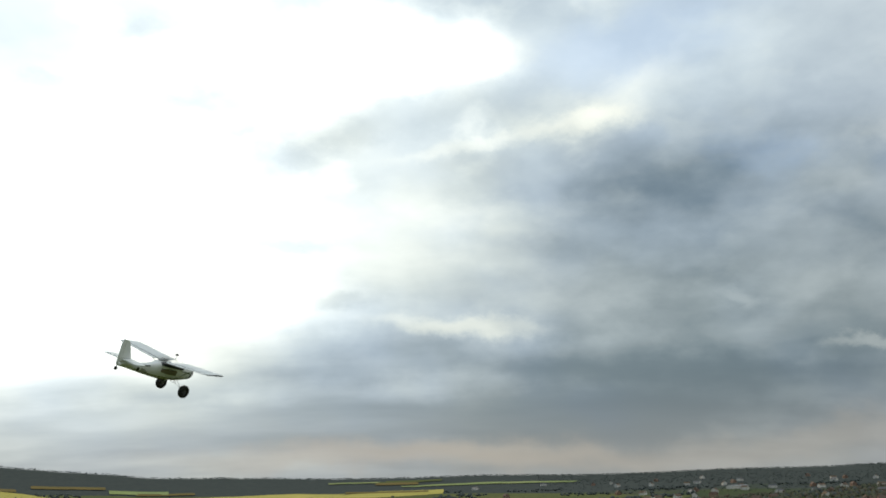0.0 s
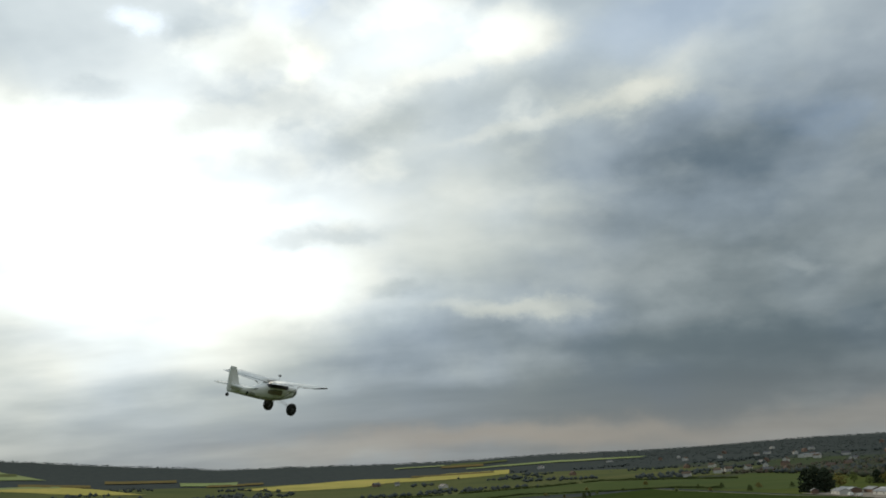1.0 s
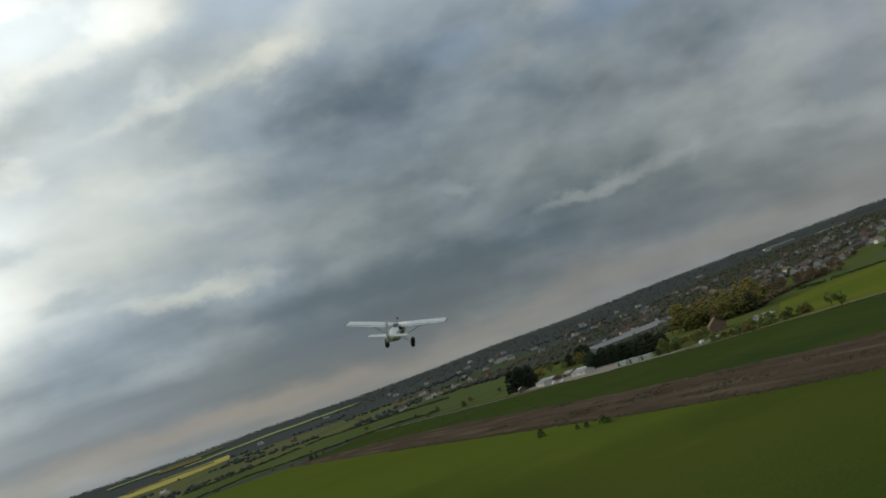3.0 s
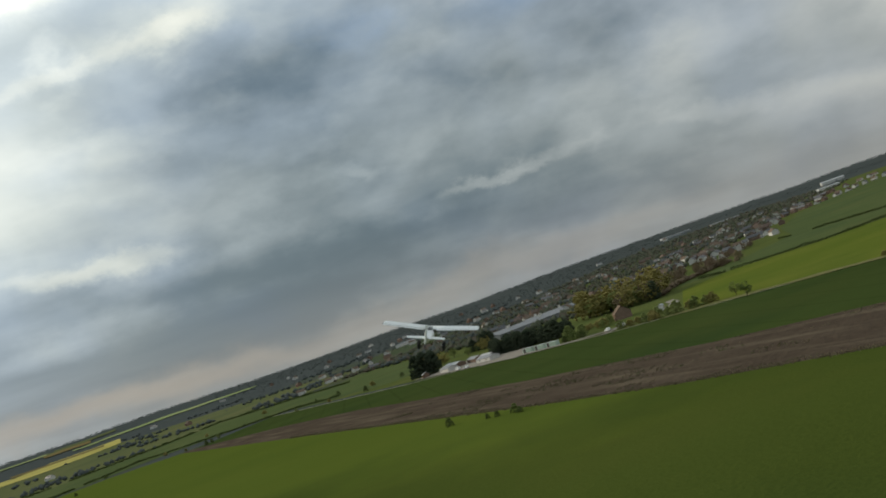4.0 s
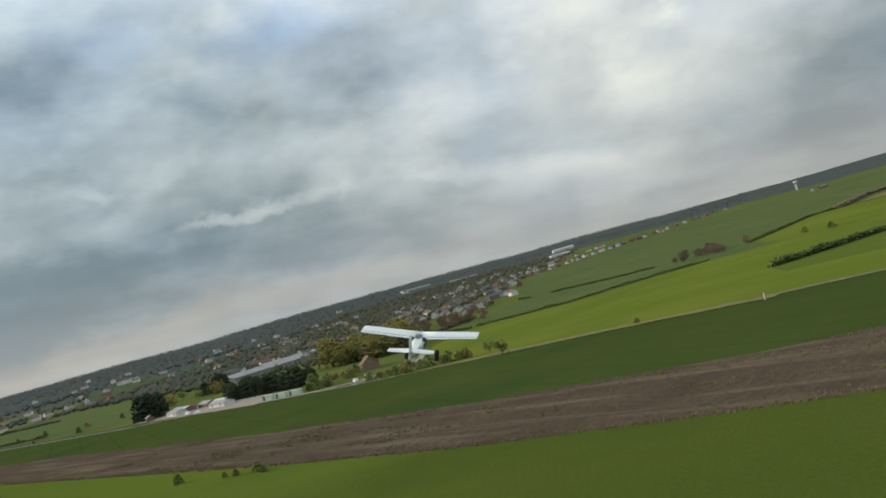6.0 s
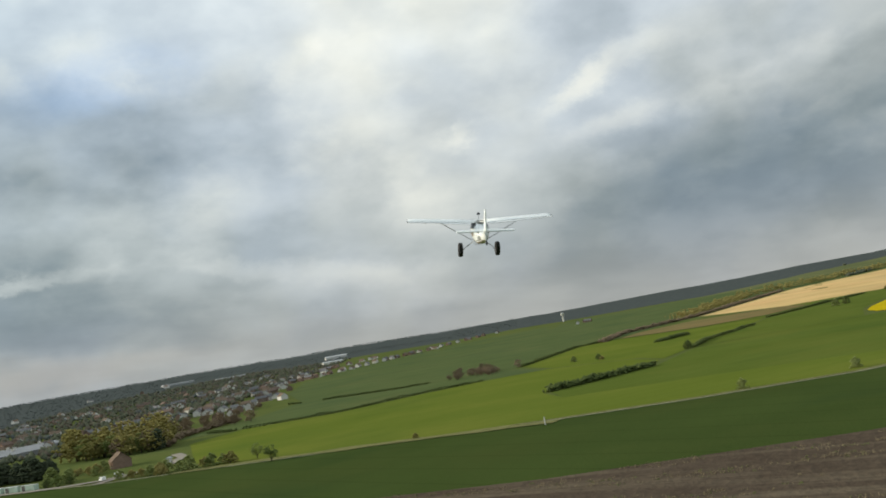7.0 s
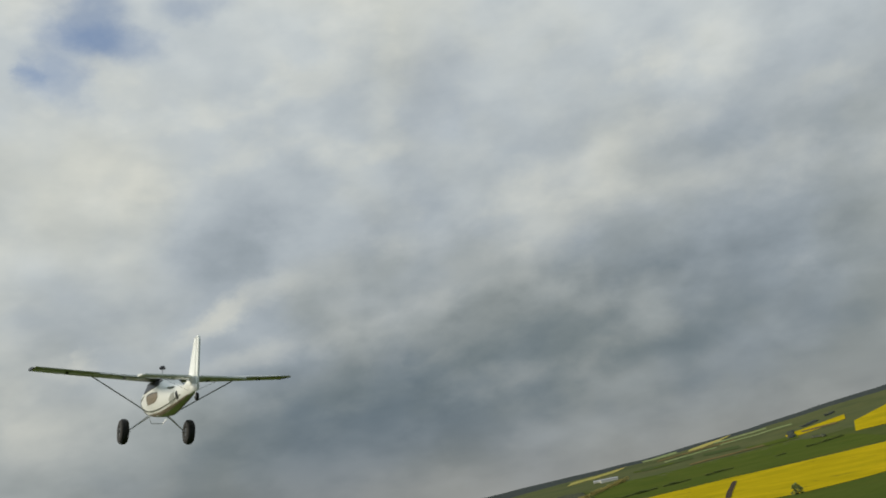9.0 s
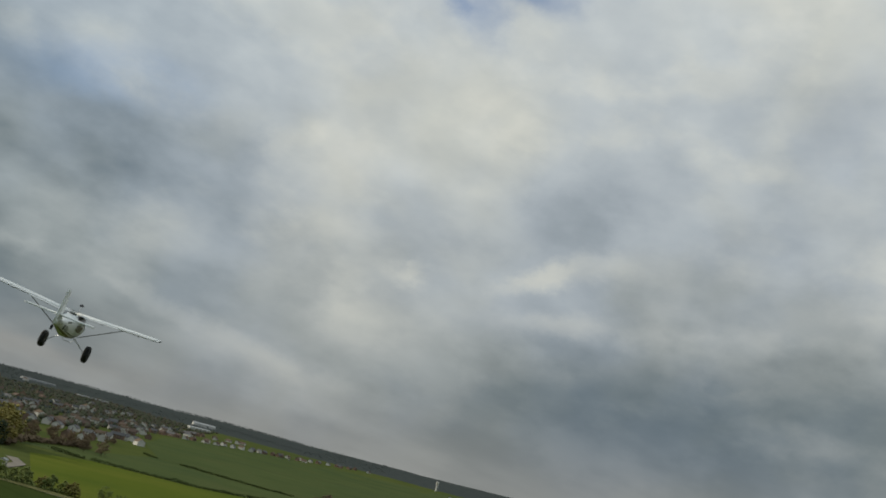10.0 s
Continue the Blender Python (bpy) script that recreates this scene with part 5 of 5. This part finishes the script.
def build_aeroplane():
    top = new("model_aeroplane")
    ring = 22
    fus = part("fuselage", loft([[body_point(s[0], 2 * math.pi * i / ring) for i in range(ring)] for s in BODY]), P_WHITE, top, smooth=True)
    # cowl face, spinner
    bm = bmesh.new()
    tube(bm, (.326, 0, -.099), (.336, 0, -.099), .034, .029, 20)
    part("cowl_face", bm, P_BLACK, fus, "black cowl opening")
    bm = bmesh.new()
    tube(bm, (.336, 0, -.099), (.345, 0, -.099), .021, .019, 16)
    tube(bm, (.345, 0, -.099), (.364, 0, -.099), .019, .004, 16)
    part("spinner", bm, P_BLACK, top, "small black spinner")
    # windscreen and cabin windows
    for side in (-1, 1):
        part("side_window", skin_patch([(.165, .50, .93), (.12, .34, .97), (.06, .36, .97), (-.02, .42, .97), (-.08, .50, .97), (-.125, .66, .95)], side), P_BLACK, fus,
             "dark cabin side window")
        part("nose_band", skin_patch([(.328, -.97, .97), (.318, -.97, .97), (.304, -.97, .97)], side), P_BLACK, fus, "black nose band")
        part("side_decal", skin_patch([(.075, -.34, .06), (.06, -.36, .10), (-.05, -.30, .18), (-.105, -.16, .20), (-.125, -.04, .20)], side), P_BROWN, fus, "brown rectangular side decal")
        part("decal_bar", skin_patch([(.078, -.38, .10), (.071, -.38, .12)], side, 4), P_BLACK, fus)
        part("decal_rule", skin_patch([(.07, .10, .17), (-.02, .17, .24), (-.12, .22, .29)], side, 2), P_BLACK, fus)
        part("stripe", skin_patch([(.300, -.15, .02), (.27, .05, .20), (.21, .22, .33), (.14, .25, .32)], side, 3), P_GREEN, fus, "thin dark swoosh along the cowl")
        part("tail_stripe", skin_patch([(-.25, .62, .74), (-.29, .56, .78), (-.34, .66, .80)], side, 3), P_GREEN, fus, "dark green tail flash")
        part("tail_panel", skin_patch([(-.27, -.70, -.30), (-.31, -.68, .05), (-.345, -.62, .20)], side, 4), P_PALE, fus, "pale grey tail panel")
        part("tail_patch", skin_patch([(-.365, -.72, .10), (-.39, -.62, .22)], side, 4), P_BLACK, fus, "black tail flash")
        part("side_line", skin_patch([(.30, -.30, -.24), (.26, -.52, -.46), (.18, -.68, -.62), (.05, -.74, -.68), (-.10, -.72, -.66), (-.25, -.62, -.55), (-.42, -.40, -.31)], side, 2),
             P_GREEN, fus, "thin dark green line along the lower side")
        part("cowl_panel", skin_patch([(.303, -.97, .60), (.290, -.97, .35), (.276, -.97, -.10), (.262, -.97, -.55)], side), P_GREY, fus, "grey-green swept cowl panel")
        # brown trim line that also carries the shading of the belly edge
        part("belly_stripe_shade", skin_patch([(.29, -.96, -.86), (.10, -.97, -.84), (-.10, -.97, -.82), (-.30, -.97, -.80), (-.50, -.96, -.80)], side, 2), P_BROWN, fus,
             "thin brown belly line, partly painted shading")
    bm = bmesh.new()
    rows = []
    for x, grow in ((.178, .003), (.155, .003), (.125, .004), (.102, .004)):
        rows.append([bm.verts.new(body_point(x, math.pi * (0.22 + 0.56 * i / 10), grow)) for i in range(11)])
    for r, q in zip(rows, rows[1:]):
        for i in range(10):
            bm.faces.new((r[i], r[i + 1], q[i + 1], q[i]))
    bmesh.ops.recalc_face_normals(bm, faces=bm.faces)
    bmesh.ops.solidify(bm, geom=bm.faces[:], thickness=0.002)
    part("windscreen", bm, P_BLACK, fus, "black windscreen")
    # wing: two panels with slight dihedral, ailerons and lowered flaps
    for side, name in ((1, "left_wing"), (-1, "right_wing")):
        secs = []
        for y, x0, x1, th in ((0.0, .150, -.072, .026), (.20, .150, -.072, .026), (.45, .148, -.072, .025), (.610, .145, -.072, .022), (.630, .140, -.072, .015), (.636, .130, -.072, .007)):
            secs.append([(px, side * y, .006 + .060 * y + pz) for px, pz in aerofoil(x0, x1, th)])
        wing = part(name, loft(secs), P_WHITE, top, smooth=True)
        for piece, y0, y1, drop in (("flap", .085, .338, .004), ("aileron", .342, .632, .0)):
            bm = bmesh.new()
            vs = []
            for y in (y0, y1):
                z = .006 + .060 * y
                vs.append([bm.verts.new(p) for p in ((-.0725, side * y, z + .004), (-.116, side * y, z + .001 - drop), (-.116, side * y, z - .001 - drop), (-.0725, side * y, z - .004))])
            for i in range(4):
                j = (i + 1) % 4
                bm.faces.new((vs[0][i], vs[0][j], vs[1][j], vs[1][i]))
            bm.faces.new(vs[0]), bm.faces.new(vs[1][::-1])
            bmesh.ops.recalc_face_normals(bm, faces=bm.faces)
            surface = part(piece, bm, P_WHITE, wing)
            # grey strip over the hinge, added for the flap's shadow line
            bm = bmesh.new()
            ends = []
            for y in (y0, y1):
                z = .006 + .060 * y
                ends.append([bm.verts.new(p) for p in ((-.070, side * y, z + .0062), (-.0755, side * y, z + .0055), (-.0755, side * y, z - .0055), (-.070, side * y, z - .0058))])
            for i in range(4):
                j = (i + 1) % 4
                bm.faces.new((ends[0][i], ends[0][j], ends[1][j], ends[1][i]))
            bm.faces.new(ends[0]), bm.faces.new(ends[1][::-1])
            bmesh.ops.recalc_face_normals(bm, faces=bm.faces)
            part("hinge_shadow", bm, P_GREY, surface, "grey strip drawn as the shaded hinge gap")
            # thin grey tube drawing the flap shadow along the trailing edge
            bm = bmesh.new()
            tube(bm, (-.1165, side * y0, .006 + .060 * y0 - drop), (-.1165, side * y1, .006 + .060 * y1 - drop), .0016, .0016, 6)
            part("trailing_edge", bm, P_PALE, surface, "thin grey line for the shadow at the trailing edge")
        # dark end face of the wing
        bm = bmesh.new()
        rim = []
        for y, sink in ((.632, .0055), (.6385, .004)):
            z = .006 + .060 * y
            rim.append([bm.verts.new((px, side * y, z - sink - (.001 if px < .12 else -.003))) for px in (.135, .10, .04, -.02, -.072)])
        rim.append([bm.verts.new((px, side * .6395, .006 + .060 * .6395 + hz)) for px, hz in ((.128, .002), (.10, .006), (.04, .007), (-.02, .005), (-.072, .001))])
        for r, q in zip(rim, rim[1:]):
            for i in range(4):
                bm.faces.new((r[i], r[i + 1], q[i + 1], q[i]))
        bmesh.ops.recalc_face_normals(bm, faces=bm.faces)
        bmesh.ops.solidify(bm, geom=bm.faces[:], thickness=0.0015)
        part("wing_tip", bm, P_BLACK, wing, "black painted wing tip")
        for y in (.21, .48):
            bm = bmesh.new()
            box(bm, (.04, .010, .006), (-.02, side * y, .006 + .060 * y - .009))
            part("servo_horn", bm, P_BLACK, wing, "small dark servo arm")
        bm = bmesh.new()
        tube(bm, (.060, side * .070, -.150), (.035, side * .365, .024), .0029, .0029, 8)
        part("wing_strut", bm, P_GREY, top, "slim grey wing strut")
    # dark hatch between the wing roots, behind the mast
    bm = bmesh.new()
    box(bm, (.075, .060, .004), (-.045, 0, .030))
    box(bm, (.030, .052, .010), (-.098, 0, .014))
    bmesh.ops.bevel(bm, geom=bm.edges[:], offset=0.001, segments=1, affect="EDGES")
    part("hatch", bm, P_GREY, top, "dark grey hatch between the wing roots")
    # tail
    fin = part("fin", slab([(-.385, 0, -.040), (-.460, 0, -.016), (-.520, 0, .140), (-.538, 0, .166), (-.575, 0, .172), (-.575, 0, -.055)], .011, 1), P_WHITE, top)
    part("rudder", slab([(-.577, 0, .172), (-.600, 0, .174), (-.612, 0, .150), (-.622, 0, -.045), (-.610, 0, -.078), (-.577, 0, -.060)], .009, 1), P_WHITE, fin)
    for side in (1, -1):
        st = part("stabiliser", slab([(-.440, side * .008, -.012), (-.455, side * .12, -.012), (-.475, side * .232, -.012), (-.490, side * .242, -.012), (-.540, side * .242, -.012),
                                      (-.540, side * .008, -.012)], .010, 2), P_WHITE, top)
        part("elevator", slab([(-.542, side * .014, -.012), (-.542, side * .242, -.012), (-.575, side * .240, -.012), (-.584, side * .225, -.012), (-.584, side * .03, -.012)], .008, 2),
             P_WHITE, st)
        part("tail_brace", loft([[(-.50 + .002 * math.cos(a), side * .14 + .002 * math.sin(a), -.016) for a in (0, 2.1, 4.2)],
                                 [(-.53 + .002 * math.cos(a), side * .012 + .002 * math.sin(a), -.078) for a in (0, 2.1, 4.2)]]), P_GREY, top)
    # undercarriage
    for side in (1, -1):
        bm = bmesh.new()
        tube(bm, (.135, side * .045, -.165), (.144, side * .140, -.240), .0024, .0024, 8)
        tube(bm, (.085, side * .045, -.168), (.144, side * .140, -.241), .002, .002, 8)
        tube(bm, (.144, side * .130, -.247), (.144, side * .185, -.247), .003, .003, 8)
        part("gear_leg", bm, M["metal"], top, "bent wire undercarriage leg")
        bm = bmesh.new()
        prof = []
        for i in range(12):
            a = 2 * math.pi * i / 12
            prof.append((.041 + .023 * math.copysign(abs(math.cos(a)) ** .8, math.cos(a)), .022 * math.copysign(abs(math.sin(a)) ** .7, math.sin(a))))
        rings = []
        for k in range(28):
            b = 2 * math.pi * k / 28
            tread = 1.0 + (.012 if k % 2 else 0)
            rings.append([bm.verts.new((.144 + r * tread * math.cos(b), side * .167 + o, -.247 + r * tread * math.sin(b))) for r, o in prof])
        for k in range(28):
            q = rings[(k + 1) % 28]
            for i in range(12):
                j = (i + 1) % 12
                bm.faces.new((rings[k][i], rings[k][j], q[j], q[i]))
        bmesh.ops.recalc_face_normals(bm, faces=bm.faces)
        wheel = part("wheel", bm, M["rubber"], top, "fat black tundra tyre", True)
        bm = bmesh.new()
        tube(bm, (.144, side * .150, -.247), (.144, side * .184, -.247), .021, .021, 18)
        tube(bm, (.144, side * .184, -.247), (.144, side * .190, -.247), .007, .005, 10)
        part("rim", bm, P_HUB, wheel, "dark grey wheel hub")
    bm = bmesh.new()
    tube(bm, (.110, -.05, -.168), (.144, -.03, -.205), .0014, .0014, 6)
    tube(bm, (.110, .05, -.168), (.144, .03, -.205), .0014, .0014, 6)
    tube(bm, (.144, -.03, -.205), (.144, .03, -.205), .0014, .0014, 6)
    part("gear_spreader", bm, M["metal"], top)
    bm = bmesh.new()
    tube(bm, (-.608, -.006, -.105), (-.608, .006, -.105), .017, .017, 16)
    tw = part("tail_wheel", bm, M["rubber"], top, "small black tail wheel")
    bm = bmesh.new()
    tube(bm, (-.600, 0, -.075), (-.608, .008, -.105), .003, .003, 6)
    part("tail_spring", bm, M["metal"], top)
    # mast with a small dome on the wing, and a stub on the cowl
    bm = bmesh.new()
    tube(bm, (.080, 0, .030), (.090, 0, .072), .0022, .0022, 6)
    mast = part("mast", bm, M["metal"], top)
    bm = bmesh.new()
    tube(bm, (.089, 0, .070), (.089, 0, .078), .013, .0175, 14)
    tube(bm, (.089, 0, .078), (.089, 0, .089), .0175, .007, 14)
    part("antenna_dome", bm, P_BLACK, mast, "small black aerial dome")
    bm = bmesh.new()
    tube(bm, (.17, .0, -.02), (.172, .0, .008), .0018, .0018, 6)
    tube(bm, (.172, 0, .008), (.172, 0, .016), .006, .004, 10)
    part("aerial", bm, P_BLACK, top, "short black aerial stub")
    return tagged(top, "white foam high-wing model aeroplane with fat black tyres, in flight", "aeroplane")


aeroplane = build_aeroplane()

# seconds, x, y, z, heading, nose up, left wing up
FLIGHT = [
    (0.0, -1.66, 9.70, 35.84, 52.3, 1.3, 20.9),
    (0.5, -2.05, 15.35, 33.92, 50.9, 2.9, 17.2),
    (1.0, -1.47, 21.30, 32.19, 52.2, 2.5, 14.8),
    (1.5, -0.16, 28.12, 31.36, 51.6, 4.6, 10.5),
    (2.0, 1.39, 34.21, 31.53, 56.8, 6.8, 8.7),
    (2.2, 2.15, 36.73, 31.80, 55.8, 6.3, 11.8),
    (3.5, 8.14, 54.24, 33.30, 58.2, 12.3, 19.1),
    (4.0, 10.46, 60.95, 33.69, 55.0, 8.2, 22.7),
    (4.5, 12.88, 67.77, 33.90, 53.5, 7.4, 23.5),
    (5.0, 15.71, 73.95, 34.12, 50.4, 8.5, 26.6),
    (6.5, 26.49, 91.52, 35.85, 32.4, 12.0, 12.7),
    (7.0, 30.32, 95.93, 36.70, 34.6, 13.0, 7.4),
    (7.5, 33.57, 100.41, 37.64, 35.8, 12.7, 1.1),
    (8.0, 35.92, 105.49, 37.58, 42.9, 13.1, 8.1),
    (8.5, 38.14, 111.54, 37.02, 45.9, 10.4, 13.0),
    (9.0, 41.14, 118.58, 36.84, 39.8, 8.2, 7.2),
    (9.2, 42.26, 121.47, 36.88, 34.4, 9.0, 13.8),
    (9.5, 44.26, 125.97, 36.86, 37.7, 9.0, 14.0),
    (10.0, 47.85, 133.60, 36.53, 38.1, 5.6, 6.5),
]


def motions():
    walk(aeroplane, [(t, pose(x, y, z, bank, -nose, head)) for t, x, y, z, head, nose, bank in FLIGHT])


motions()
